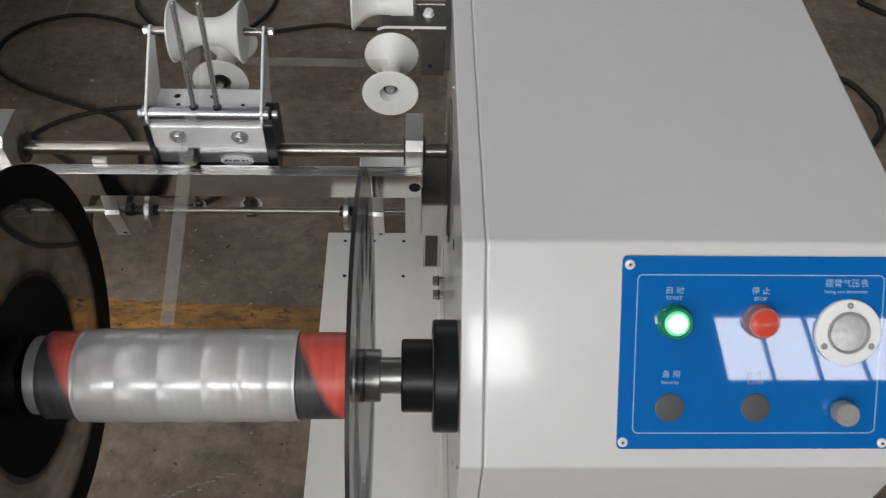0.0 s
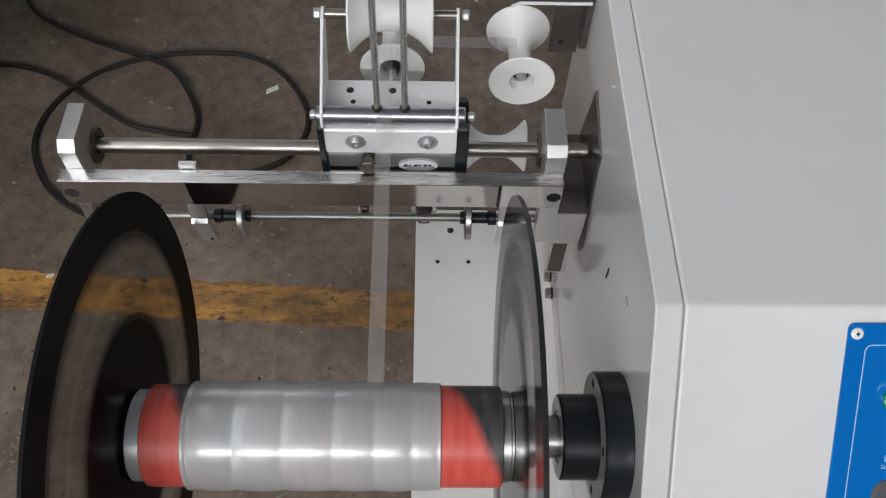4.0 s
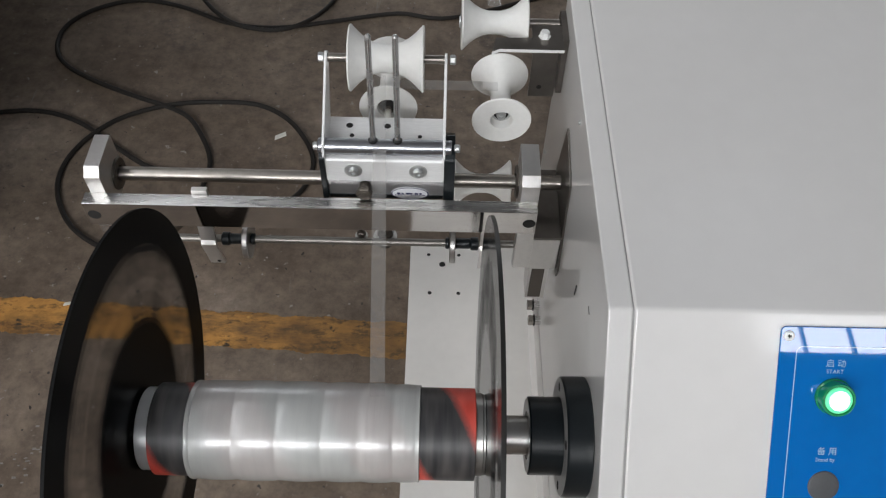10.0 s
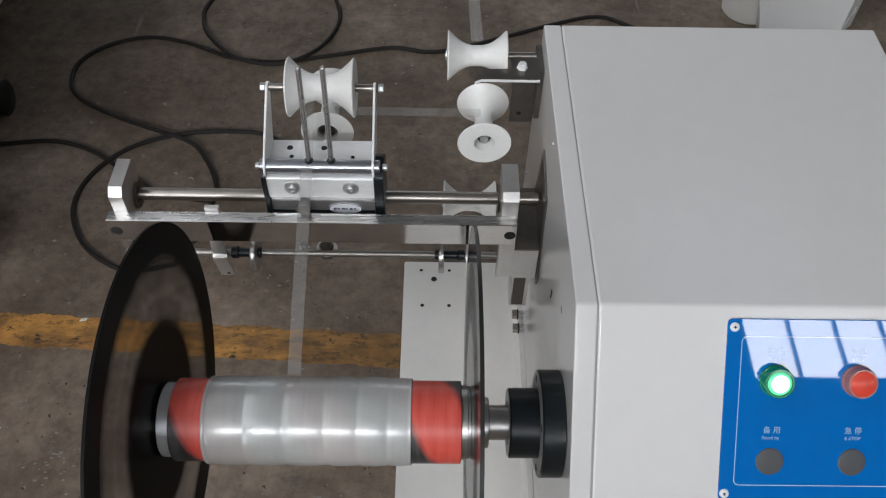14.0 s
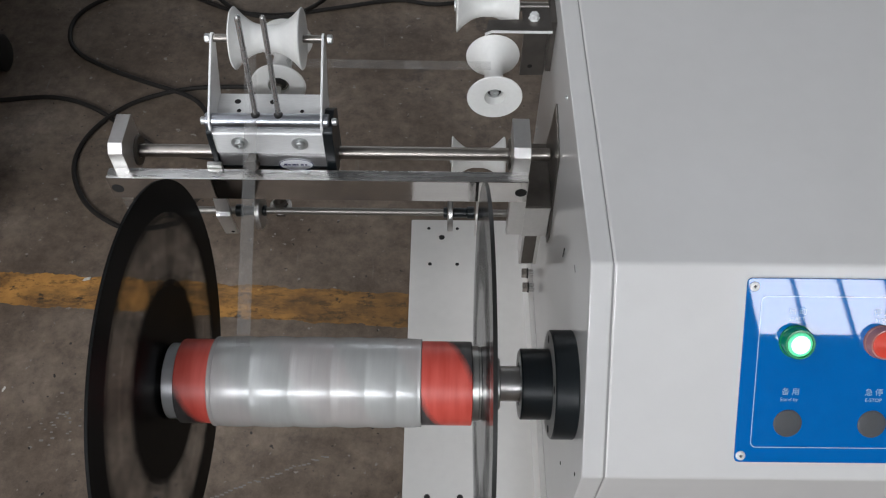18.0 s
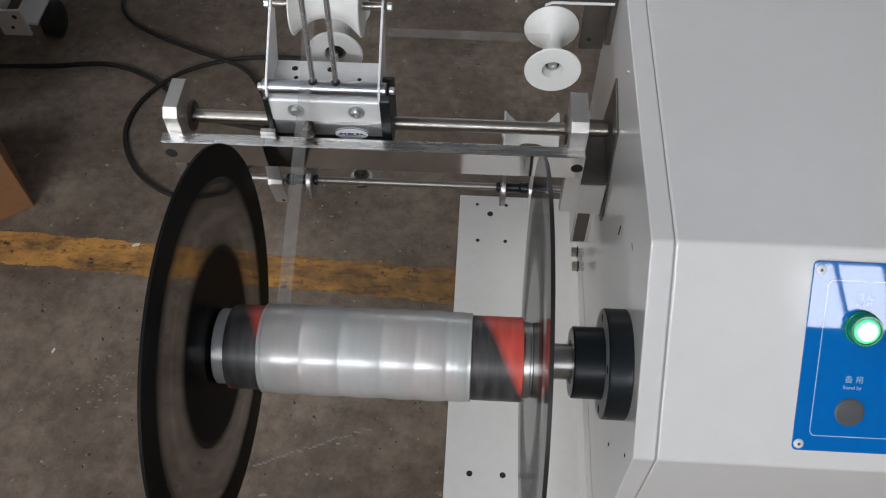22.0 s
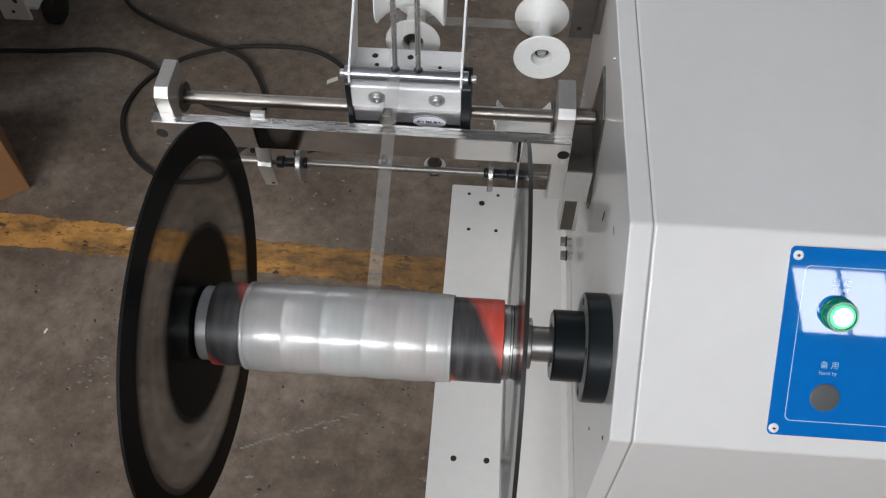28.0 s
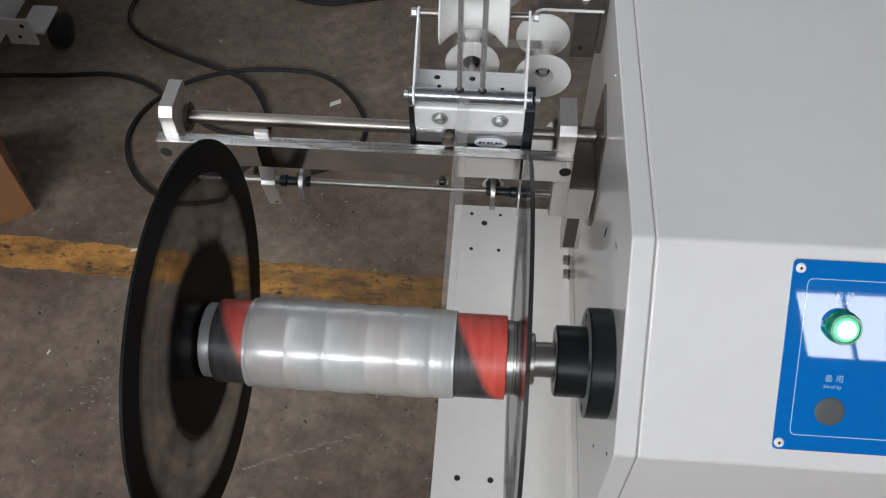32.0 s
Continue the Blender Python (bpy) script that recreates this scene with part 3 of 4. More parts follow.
# lower skirt of the side, seam towards the base plate and its two cable slots
part("side_skirt", prism(B(), [(FRONT + 0.004, 0.091), (0.380, 0.091), (0.380, 0.150), (FRONT + 0.004, 0.150)], 0.0037, 0.0105, 0.001), PAINT_BASE, machine)
for y in (0.2382, 0.2157):
    bm = box(B(), -0.0050, 0.0019, y - 0.0050, y + 0.0050, 0.1590, 0.1675, 0.0008)
    box(bm, 0.0019, 0.0034, y - 0.0056, y + 0.0056, 0.1585, 0.1682, mat=1)
    box(bm, 0.0034, 0.0110, y - 0.0047, y + 0.0047, 0.1595, 0.1670, 0.0006, mat=2)
    pieces(["cable_plug", "plug_gap", "plug_socket"], bm, [DARK_STEEL, HOLE, ALU], machine, ["small dark metal plug", "", "bright plug socket on the side plate"])
part("side_slot", box(B(), 0.0096, 0.0108, 0.0953, 0.0968, 0.400, 0.414), KNOB_DARK, machine)
part("side_slot", box(B(), 0.0098, 0.0107, 0.0380, 0.0460, 0.4555, 0.4568), KNOB, machine)
for y, z in ((-0.072, 0.274), (-0.115, 0.354)):
    part("side_hole", lathe(B(), [(0.0100, 0), (0.0100, 0.0016), (0.0106, 0.0022)], "x", 14, (0, y, z)), HOLE, machine)

# control panel on the slope: u along x, s down the slope
SLOPE = Matrix(((1, 0, 0, 0), (0, 0.689, -0.7249, 0), (0, 0.7249, 0.689, TOP), (0, 0, 0, 1)))


def rrect(u0, u1, s0, s1, r):
    return rounded([(u0, -s0), (u1, -s0), (u1, -s1), (u0, -s1)], [r] * 4)


panel = part("control_panel", prism(B(), rrect(0.1414, 0.3725, 0.0111, 0.1738, 0.004), 0.0003, 0.0022, 0.0004, axis="z", seg=1), BLUE, machine, "glossy blue printed control panel")
panel.matrix_local = SLOPE


def on_panel(name, bm, mat, label=""):
    return part(name, bm, mat, panel, label)


outer, inn = rrect(0.1538, 0.3590, 0.0260, 0.1602, 0.005), rrect(0.1546, 0.3582, 0.0268, 0.1594, 0.0043)
bm = B()
lo, li = [bm.verts.new((x, y, 0.0025)) for x, y in outer], [bm.verts.new((x, y, 0.0025)) for x, y in inn]
for k in range(len(lo)):
    n = (k + 1) % len(lo)
    bm.faces.new((lo[k], lo[n], li[n], li[k]))
on_panel("printed_border", bm, WHITE_INK, "thin white printed frame line")
for u, s in ((0.1474, 0.0182), (0.1464, 0.1677), (0.3665, 0.0182), (0.3662, 0.1685)):
    bm = lathe(B(), [(0.002, 0), (0.0022, 0.0042), (0.0032, 0.0040), (0.0040, 0.0030), (0.0040, 0.0016), (0.0030, 0.0015), (0.0030, 0)], "z", 24, (u, -s, 0))
    box(bm, u - 0.0013, u + 0.0013, -s - 0.0003, -s + 0.0003, 0.0028, 0.00405, mat=1)
    box(bm, u - 0.0003, u + 0.0003, -s - 0.0013, -s + 0.0013, 0.0028, 0.00407, mat=1)
    pieces(["panel_screw", "cross_slot"], bm, [SCREW, HOLE], panel, ["bright cross-head screw", ""], False)


def push_button(name, u, s, ring, cap, label, lens_r, core=None):
    h = 0.013
    bm = lathe(B(), [(0.002, 0.0142), (0.0045, 0.0142), (0.0052, 0.0134), (h - 0.002, 0.0134), (h, 0.0125), (h, 0.0112), (h - 0.001, 0.0109), (h - 0.001, 0)], "z", 40, (u, -s, 0))
    lathe(bm, [(h - 0.0008, lens_r), (h + 0.0004, lens_r - 0.0006), (h + 0.0012, lens_r * 0.6), (h + 0.0014, 0)], "z", 40, (u, -s, 0), 1)
    if core:
        lathe(bm, [(h + 0.0006, lens_r * 0.80), (h + 0.0016, lens_r * 0.60), (h + 0.0019, 0)], "z", 32, (u, -s, 0), 2)
    pieces([name, "button_lens", "lamp_core"][:3 if core else 2], bm, [ring, cap, core], panel, [label, "", "white-hot middle of the lit lens"], False)


push_button("start_button", 0.1852, 0.0650, LENS_GREEN, LENS_LIT, "round green push button, brightly lit", 0.0104, LENS_CORE)
push_button("stop_button", 0.2566, 0.0645, RED_RIM, LENS_RED, "round unlit red push button in a pale rim", 0.0114)
for u in (0.1846, 0.2568):
    on_panel("hole_plug", lathe(B(), [(0.002, 0.0122), (0.0032, 0.0120), (0.0038, 0.0108), (0.0036, 0)], "z", 36, (u, -0.1379, 0)), PLUG, "dark grey blanking plug")
bm = lathe(B(), [(0.002, 0.0277), (0.0048, 0.0277), (0.0056, 0.0268), (0.0056, 0.0172), (0.0050, 0.0168)], "z", 56, (0.330, -0.0736, 0))
lathe(bm, [(0.0050, 0.0176), (0.0070, 0.0176), (0.0076, 0.0166), (0.0064, 0.0152)], "z", 56, (0.330, -0.0736, 0), 1)
lathe(bm, [(0.0060, 0.0158), (0.0062, 0.008), (0.0063, 0)], "z", 56, (0.330, -0.0736, 0), 2)
for a in (90, 210, 330):
    screw = B()
    lathe(screw, [(0.0056, 0.0028), (0.0062, 0.0026), (0.0062, 0.0012), (0.0056, 0.0010), (0.0056, 0)], "z", 16, (0.330 + 0.0228 * math.cos(radians(a)), -0.0736 + 0.0228 * math.sin(radians(a)), 0))
    on_panel("flange_screw", screw, KNOB)
pieces(["pressure_gauge", "gauge_bezel", "gauge_face"], bm, [GAUGE_WHITE, KNOB, GAUGE_FACE], panel, ["round pressure gauge with a white flange", "thin dark metal bezel", "silver gauge face"], False)
bm = lathe(B(), [(0.002, 0.0085), (0.006, 0.0085), (0.006, 0.0100), (0.0155, 0.0098), (0.0168, 0.0088), (0.0168, 0.0055), (0.0163, 0.0052), (0.0163, 0)], "z", 40, (0.3290, -0.1405, 0))
on_panel("regulator_knob", bm, KNOB, "grey plastic regulator knob")


def lettering(text, u, s, size, spacing=1.0, name="lettering"):
    cu = bpy.data.curves.new("letters", "FONT")
    cu.body, cu.size, cu.align_x, cu.align_y, cu.space_character = text, size, "CENTER", "CENTER", spacing
    ob = new("letters", cu)
    bpy.context.view_layer.update()
    me = bpy.data.meshes.new_from_object(ob.evaluated_get(bpy.context.evaluated_depsgraph_get()))
    bpy.data.objects.remove(ob)
    me.materials.clear()
    me.materials.append(WHITE_INK)
    out = new(name, me)
    out.parent, out.location = panel, (u, -s, 0.00262)
    out["label"] = "white printed legend"
    return out


for text, u, s, size, sp in (("启 动", 0.1850, 0.0394, 0.0068, 1.0), ("START", 0.1848, 0.0457, 0.0046, 1.0), ("停 止", 0.2564, 0.0397, 0.0068, 1.0), ("STOP", 0.2563, 0.0463, 0.0046, 1.0),
                             ("备 用", 0.1849, 0.1098, 0.0068, 1.0), ("Stand by", 0.1840, 0.1165, 0.0044, 1.0), ("急 停", 0.2560, 0.1098, 0.0068, 1.0), ("E-STOP", 0.2560, 0.1165, 0.0044, 1.0),
                             ("摆臂气压表", 0.3276, 0.0333, 0.0072, 1.05), ("Swing arm barometer", 0.3273, 0.0399, 0.0042, 1.0)):
    lettering(text, u, s, size, sp)

# ---- bearing housing ----
bearing = part("bearing_housing", lathe(B(), [(-0.039, 0.019), (-0.039, 0.0318), (-0.0378, 0.0331), (-0.0110, 0.0331), (-0.0110, 0.0497), (-0.0095, 0.0509), (0.0095, 0.0509), (0.0105, 0.0500), (0.0105, 0.0)], "x", 64, (0, AX_Y, AX_Z)), BLACK, machine, "black machined flanged bearing housing")
part("end_plate", lathe(B(), [(-0.0391, 0.0205), (-0.0394, 0.0210), (-0.0394, 0.0312), (-0.0390, 0.0318)], "x", 56, (0, AX_Y, AX_Z)), ALU_BLOCK, bearing, "grey machined end ring")
part("flange_face", lathe(B(), [(-0.0111, 0.0335), (-0.0114, 0.0340), (-0.0114, 0.0490), (-0.0110, 0.0497)], "x", 64, (0, AX_Y, AX_Z)), KNOB, bearing, "grey machined flange face")
part("bearing_race", lathe(B(), [(-0.0386, 0.0165), (-0.0382, 0.0195), (-0.0388, 0.0200), (-0.0388, 0.0225), (-0.0380, 0.0230), (-0.0380, 0.0250)], "x", 48, (0, AX_Y, AX_Z)), STEEL, bearing, "bright bearing ring")
for a in (35, 125, 215, 305):
    part("flange_bolt", lathe(B(), [(-0.0117, 0), (-0.0117, 0.0036), (-0.0112, 0.0042)], "x", 16, (0, AX_Y + 0.0418 * math.cos(radians(a)), AX_Z + 0.0425 * math.sin(radians(a)))), HOLE, bearing, "sunk flange bolt hole")

# ---- traverse guide: bar, rod, blocks, limit rod ----
bm = box(B(), -0.4670, -0.0212, 0.1785, 0.1930, 0.3850, 0.4180, 0.0008)
for f in bm.faces:
    f.normal_update()
    f.material_index = 1 if f.normal.z > 0.9 else 0
bar = part("guide_bar", bm, [ALU_POLISHED, ALU], machine, "polished aluminium guide bar")
for x in (-0.4588, -0.0285):
    part("bolt_hole", lathe(B(), [(0.1782, 0), (0.1782, 0.0058), (0.1784, 0.0064)], "y", 24, (x, 0, 0.4012)), HOLE, bar)
for x, w in ((-0.4540, 0.0076), (-0.0292, 0.0090)):
    blk = part("rod_block", prism(B(), [(0.1930, 0.385), (0.1930, 0.4392), (0.2012, 0.4474), (0.2430, 0.4474), (0.2445, 0.4459), (0.2445, 0.385)], x - w, x + w, 0.0006), ALU_BLOCK, machine, "machined aluminium rod end block")
    part("rod_seal", lathe(B(), [(-w - 0.0025, 0.0085), (-w - 0.0025, 0.0160), (-w - 0.0010, 0.0172), (w + 0.0010, 0.0172), (w + 0.0025, 0.0160), (w + 0.0025, 0.0085)], "x", 40, (x, 0.2297, 0.4060)), LOCK, blk)
part("slide_rod", rod(B(), -0.458, 0.006, 0.0073, "x", (0, 0.2297, 0.4055), 40), CHROME, machine, "polished steel slide rod")
part("bar_leg", prism(B(), [(0.1800, 0.385), (0.1800, 0.325), (0.1900, 0.318), (0.1930, 0.318), (0.1930, 0.385)], -0.0390, -0.0212, 0.0006), ALU_BLOCK, machine, "aluminium leg of the guide bar")
part("bar_leg", prism(B(), [(0.1800, 0.385), (0.1800, 0.345), (0.1930, 0.345), (0.1930, 0.385)], -0.4600, -0.4480, 0.0006), ALU, machine, "aluminium leg of the guide bar")
block = part("support_block", box(B(), -0.0212, 0.0075, 0.1830, 0.2300, 0.3180, 0.3690, 0.001), ALU_BLOCK, machine, "aluminium support block")
part("top_plate", box(B(), -0.0211, 0.0080, 0.1834, 0.2780, 0.3690, 0.3720, 0.0005), PLATE_STEEL, block, "dark polished steel plate on the block")
# dark sheet added flush with the side plate to imitate its reflection
part("reflection_plate", prism(B(), [(0.196, 0.439), (0.258, 0.456), (0.281, 0.360), (0.284, 0.310), (0.180, 0.310), (0.175, 0.325), (0.192, 0.405)], 0.0082, 0.0104, 0.0006), PLATE_STEEL, machine, "brown-tinted sheet imitating a dark reflection in the side plate")
bm = box(B(), -0.0186, 0.0030, 0.1900, 0.2180, 0.2520, 0.3180, 0.001)
box(bm, -0.0160, -0.0020, 0.1890, 0.2000, 0.2560, 0.3140, mat=1)
pieces(["terminal_box", "recess"], bm, [PAINT_BASE, BEIGE], machine, ["small cream terminal box", "brown recess"])
part("limit_rod", rod(B(), -0.458, -0.020, 0.0040, "x", (0, 0.1920, 0.3490), 20), DULL_ROD, machine, "thin steel limit rod")
for x, w in ((-0.3546, 0.0078), (-0.0688, 0.0064)):
    bm = prism(B(), [(0.1860, 0.386), (0.1825, 0.386), (0.1800, 0.3610), (0.1762, 0.3575), (0.1772, 0.3535), (0.1870, 0.312), (0.1895, 0.3125), (0.1800, 0.3550), (0.1835, 0.3600)], x - w, x + w, 0.0003)
    if x < -0.2:
        box(bm, x - w, x + w, 0.1935, 0.1990, 0.3900, 0.4230, 0.0005)
    lathe(bm, [(0.1852, 0), (0.1852, 0.0018), (0.1858, 0.0022)], "y", 12, (x + 0.002, 0, 0.318), 1)
    part("limit_bracket", bm, [ALU_BLOCK, HOLE], machine, "bent aluminium limit bracket")
for x, s in ((-0.3172, -1), (-0.1034, 1)):
    bm = lathe(B(), [(x - 0.0030, 0.0040), (x - 0.0030, 0.0204), (x - 0.0022, 0.0212), (x + 0.0022, 0.0212), (x + 0.0030, 0.0204), (x + 0.0030, 0.0040)], "x", 40, (0, 0.1920, 0.3490))
    part("limit_ring", bm, COLLAR, machine, "turned steel limit ring")
    bm = B()
    for a, b, r in ((0.0030, 0.019, 0.0056), (0.019, 0.0272, 0.0072), (-0.0075, -0.0030, 0.0062)):
        p0, p1 = sorted((x + s * a, x + s * b))
        rod(bm, p0, p1, r, "x", (0, 0.1920, 0.3490), 24)
    part("limit_collar", bm, BLACK, machine, "black collar beside the limit ring")
part("sensor_cable", tube(B(), [(-0.33, 0.20, 0.372), (-0.30, 0.20, 0.362), (-0.27, 0.205, 0.366), (-0.25, 0.21, 0.380)], 0.0016, 8), RUBBER, machine)

# fixed rollers beside the housing
def roller(name, parent, length, r_end, r_mid, axis, at, label, hub=True):
    body = part(name, lathe(B(), spool_profile(length, r_end, r_mid), axis, 56, at), NYLON, parent, label)
    h = length / 2
    for s in (-1, 1):
        part("bearing_ring", lathe(B(), [(s * (h + 0.0002), 0.0104), (s * (h + 0.0006), 0.0100), (s * (h + 0.0002), 0.0084)], axis, 32, at), ZINC, body, "bright steel bearing ring")
        part("bearing_recess", lathe(B(), [(s * (h + 0.0003), 0.0096), (s * (h + 0.0003), 0.0)], axis, 32, at), HOLE, body)
        part("axle_bolt", lathe(B(), [(s * (h + 0.0004), 0.0062), (s * (h + 0.0022), 0.0058), (s * (h + 0.0022), 0.0028), (s * (h + 0.0010), 0.0026), (s * (h + 0.0010), 0.0)], axis, 24, at), ZINC, body)
    return body


RC = (-0.0560, 0.3155, 0.4413)
bm = lathe(B(), [(-0.0240, 0), (-0.0240, 0.0100), (-0.0340, 0.0116)] + spool_profile(0.070, 0.0306, 0.0105)[1:], "y", 56, RC)
lathe(bm, [(-0.0235, 0.0098), (-0.0248, 0.0094), (-0.0248, 0.0078), (-0.0235, 0.0074)], "y", 32, RC, 1)
lathe(bm, [(-0.0242, 0.0090), (-0.0242, 0.0)], "y", 32, RC, 2)
lathe(bm, [(-0.0242, 0.0052), (-0.0272, 0.0048), (-0.0272, 0.0026), (-0.0252, 0.0024), (-0.0252, 0)], "y", 24, RC, 3)
pieces(["guide_roller", "bearing_ring", "bearing_recess", "axle_bolt"], bm, [NYLON, ZINC, HOLE, ZINC], machine, ["white concave nylon guide roller with a recessed bearing", "bright steel bearing ring", "", ""])
roller("guide_roller", machine, 0.068, 0.0285, 0.0120, "x", (-0.0650, 0.3700, 0.4950), "white concave nylon guide roller")
roller("guide_roller", machine, 0.071, 0.0300, 0.0120, "x", (-0.0645, 0.3650, 0.2480), "white concave nylon guide roller")
part("roller_shaft", rod(B(), -0.031, 0.004, 0.0050, "x", (0, 0.3700, 0.4950), 20), CHROME, machine)
part("roller_shaft", rod(B(), -0.029, 0.011, 0.0050, "x", (0, 0.3650, 0.2480), 20), CHROME, machine)
part("roller_shaft", rod(B(), 0.351, 0.372, 0.0050, "y", (-0.0560, 0, 0.4413), 20), CHROME, machine)
bm = box(B(), -0.0230, 0.0050, 0.3520, 0.3545, 0.410, 0.4990, 0.0006)
prism(bm, [(-0.0690, 0.3160), (-0.0610, 0.3205), (0.0040, 0.3205), (0.0040, 0.3600), (-0.0270, 0.3600), (-0.0270, 0.3400), (-0.0640, 0.3390)], 0.4990, 0.5010, axis="z")
box(bm, 0.0040, 0.0103, 0.3365, 0.3850, 0.4300, 0.5010, 0.0006)
bracket = part("roller_bracket", bm, PLATE_STEEL, machine, "brown-tinted stainless roller bracket")
part("bright_edge", prism(B(), [(-0.0690, 0.3155), (-0.0610, 0.3200), (0.0040, 0.3200), (0.0040, 0.3208), (-0.0612, 0.3208), (-0.0688, 0.3166)], 0.4985, 0.5016, axis="z"), BRACKET, bracket, "bright cut edge of the sheet")
bm = lathe(B(), [(0.5010, 0), (0.5010, 0.0064), (0.5022, 0.0064), (0.5022, 0.0050), (0.5070, 0.0050), (0.5078, 0.0040), (0.5078, 0)], "z", 6, (-0.0147, 0.3420, 0))
part("bracket_bolt", bm, SCREW, machine, "bright hexagon bolt")
part("bracket_hole", lathe(B(), [(0.3518, 0), (0.3518, 0.0024), (0.3521, 0.0030)], "y", 16, (-0.0120, 0, 0.424)), HOLE, machine)

# ---- carriage, which slides along the rod ----
CX, CY, CZ = -0.1572, 0.2297, 0.4060
carriage = part("carriage", box(B(), -0.2135 - CX, -0.1000 - CX, 0.2035 - CY, 0.2560 - CY, 0.4070 - CZ, 0.4600 - CZ, 0.0008), CARRIAGE_ALU, machine, "aluminium traverse carriage block", at=(CX, CY, CZ))


def on_carriage(name, bm, mat, label=""):
    """A piece drawn at the place that it has when the carriage stands at CX."""
    for v in bm.verts:
        v.co -= Vector((CX, CY, CZ))
    return part(name, bm, mat, carriage, label)


for x0, x1 in ((-0.2190, -0.2135), (-0.1000, -0.0895)):
    on_carriage("end_cap", prism(B(), rounded([(0.1990, 0.3960), (0.1990, 0.4660), (0.2060, 0.4715), (0.2300, 0.4715), (0.2480, 0.4560), (0.2480, 0.3960)], [0.004, 0.006, 0.006, 0.008, 0.006, 0.002]), x0, x1, 0.0006), BLACK, "black plastic carriage end cap")
on_carriage("bracket_plate", prism(B(), rounded([(0.2010, 0.4345), (0.2010, 0.4640), (0.2590, 0.4640), (0.2590, 0.4615), (0.2035, 0.4615), (0.2035, 0.4345)], [0.0004, 0.003, 0.0004, 0.0004, 0.001, 0.0004]), -0.2130, -0.1010), BRACKET, "pale folded aluminium bracket plate")
for x0 in (-0.2155, -0.1015):
    on_carriage("side_arm", prism(B(), rounded([(0.2010, 0.4345), (0.2010, 0.4700), (0.2060, 0.4800), (0.2745, 0.5240), (0.2820, 0.5275), (0.2880, 0.5220), (0.2860, 0.5140), (0.2590, 0.4640), (0.2590, 0.4500), (0.2100, 0.4345)], [0.002, 0.004, 0.006, 0.004, 0.004, 0.004, 0.004, 0.004, 0.004, 0.002]), x0, x0 + 0.0025, 0.0004), BRACKET, "pale flat side arm holding the roller")
for x in (-0.1871, -0.1248):
    on_carriage("clamp_bolt", hex_bolt(B(), 0.0050, -0.0052, "y", (x, 0.2010, 0.4500)), ZINC, "zinc socket bolt with washer")
on_carriage("wiper_strip", box(B(), -0.2130, -0.1005, 0.2028, 0.2036, 0.4072, 0.4122), BLACK, "black wiper strip along the lower edge")
on_carriage("arm_screw", rod(B(), -0.0990, -0.0965, 0.0022, "x", (0, 0.2060, 0.4440), 12), DARK_STEEL)
on_carriage("cross_rod", rod(B(), -0.2200, -0.0930, 0.0078, "x", (0, 0.2120, 0.4712), 28), BRIGHT_ROD, "polished steel cross rod")
for x, s in ((-0.2190, -1), (-0.0910, 1)):
    p0, p1 = sorted((x, x + s * 0.0060))
    on_carriage("rod_screw", rod(B(), p0, p1, 0.0040, "x", (0, 0.2120, 0.4710), 16), ZINC)
    p0, p1 = sorted((x + s * -0.0050, x + s * 0.0010)) if s > 0 else (-0.2215, -0.2155)
    on_carriage("shaft_nut", rod(B(), p0 - 0.0006, p1 - 0.0006, 0.0048, "x", (0, 0.2808, 0.5205), 6), ZINC)
for x in (-0.1677, -0.1444):
    bm = B()
    lathe(bm, [(0.0, 0.0), (0.0, 0.0036), (0.004, 0.0042), (0.005, 0.0028), (0.118, 0.0028), (0.1195, 0.0018), (0.1200, 0)], "z", 18, (0, 0, 0))
    bmesh.ops.transform(bm, matrix=Matrix.Translation((x, 0.2130, 0.4740)) @ Matrix.Rotation(radians(-6.5), 4, "X"), verts=bm.verts)
    on_carriage("guide_pin", bm, PIN, "thin upright steel guide pin")
    bm = lathe(B(), [(0.0000, 0.0028), (0.0000, 0.0046), (0.0024, 0.0046), (0.0030, 0.0028)], "z", 18, (0, 0, 0))
    bmesh.ops.transform(bm, matrix=Matrix.Translation((x, 0.2130, 0.4775)) @ Matrix.Rotation(radians(-6.5), 4, "X"), verts=bm.verts)
    on_carriage("pin_bush", bm, KNOB_DARK, "dark bush round the pin")
for x, y, r in ((-0.1932, 0.2470, 0.0031), (-0.1560, 0.2470, 0.0031), (-0.1900, 0.2335, 0.0022), (-0.1240, 0.2335, 0.0020)):
    on_carriage("plate_hole", lathe(B(), [(0.4643, 0), (0.4643, r * 0.85), (0.4645, r), (0.4641, r * 1.1)], "z", 18, (x, y, 0)), HOLE)
bm = lathe(B(), spool_profile(0.071, 0.0315, 0.0138), "x", 56, (-0.1565, 0.2808, 0.5205))
on_carriage("traverse_roller", bm, NYLON, "white concave nylon roller on the carriage")
on_carriage("roller_shaft", rod(B(), -0.2150, -0.0985, 0.0042, "x", (0, 0.2808, 0.5205), 20), CHROME)
bm = lathe(B(), [(-0.0340, 0), (-0.0340, 0.0112), (-0.0390, 0.0118)] + spool_profile(0.078, 0.0300, 0.0105)[1:], "y", 56, (-0.1582, 0.3300, 0.4457))
lathe(bm, [(-0.0342, 0.0110), (-0.0352, 0.0106), (-0.0352, 0.0084), (-0.0342, 0.0080)], "y", 32, (-0.1582, 0.3300, 0.4457), 1)
lathe(bm, [(-0.0343, 0.0086), (-0.0343, 0)], "y", 32, (-0.1582, 0.3300, 0.4457), 2)
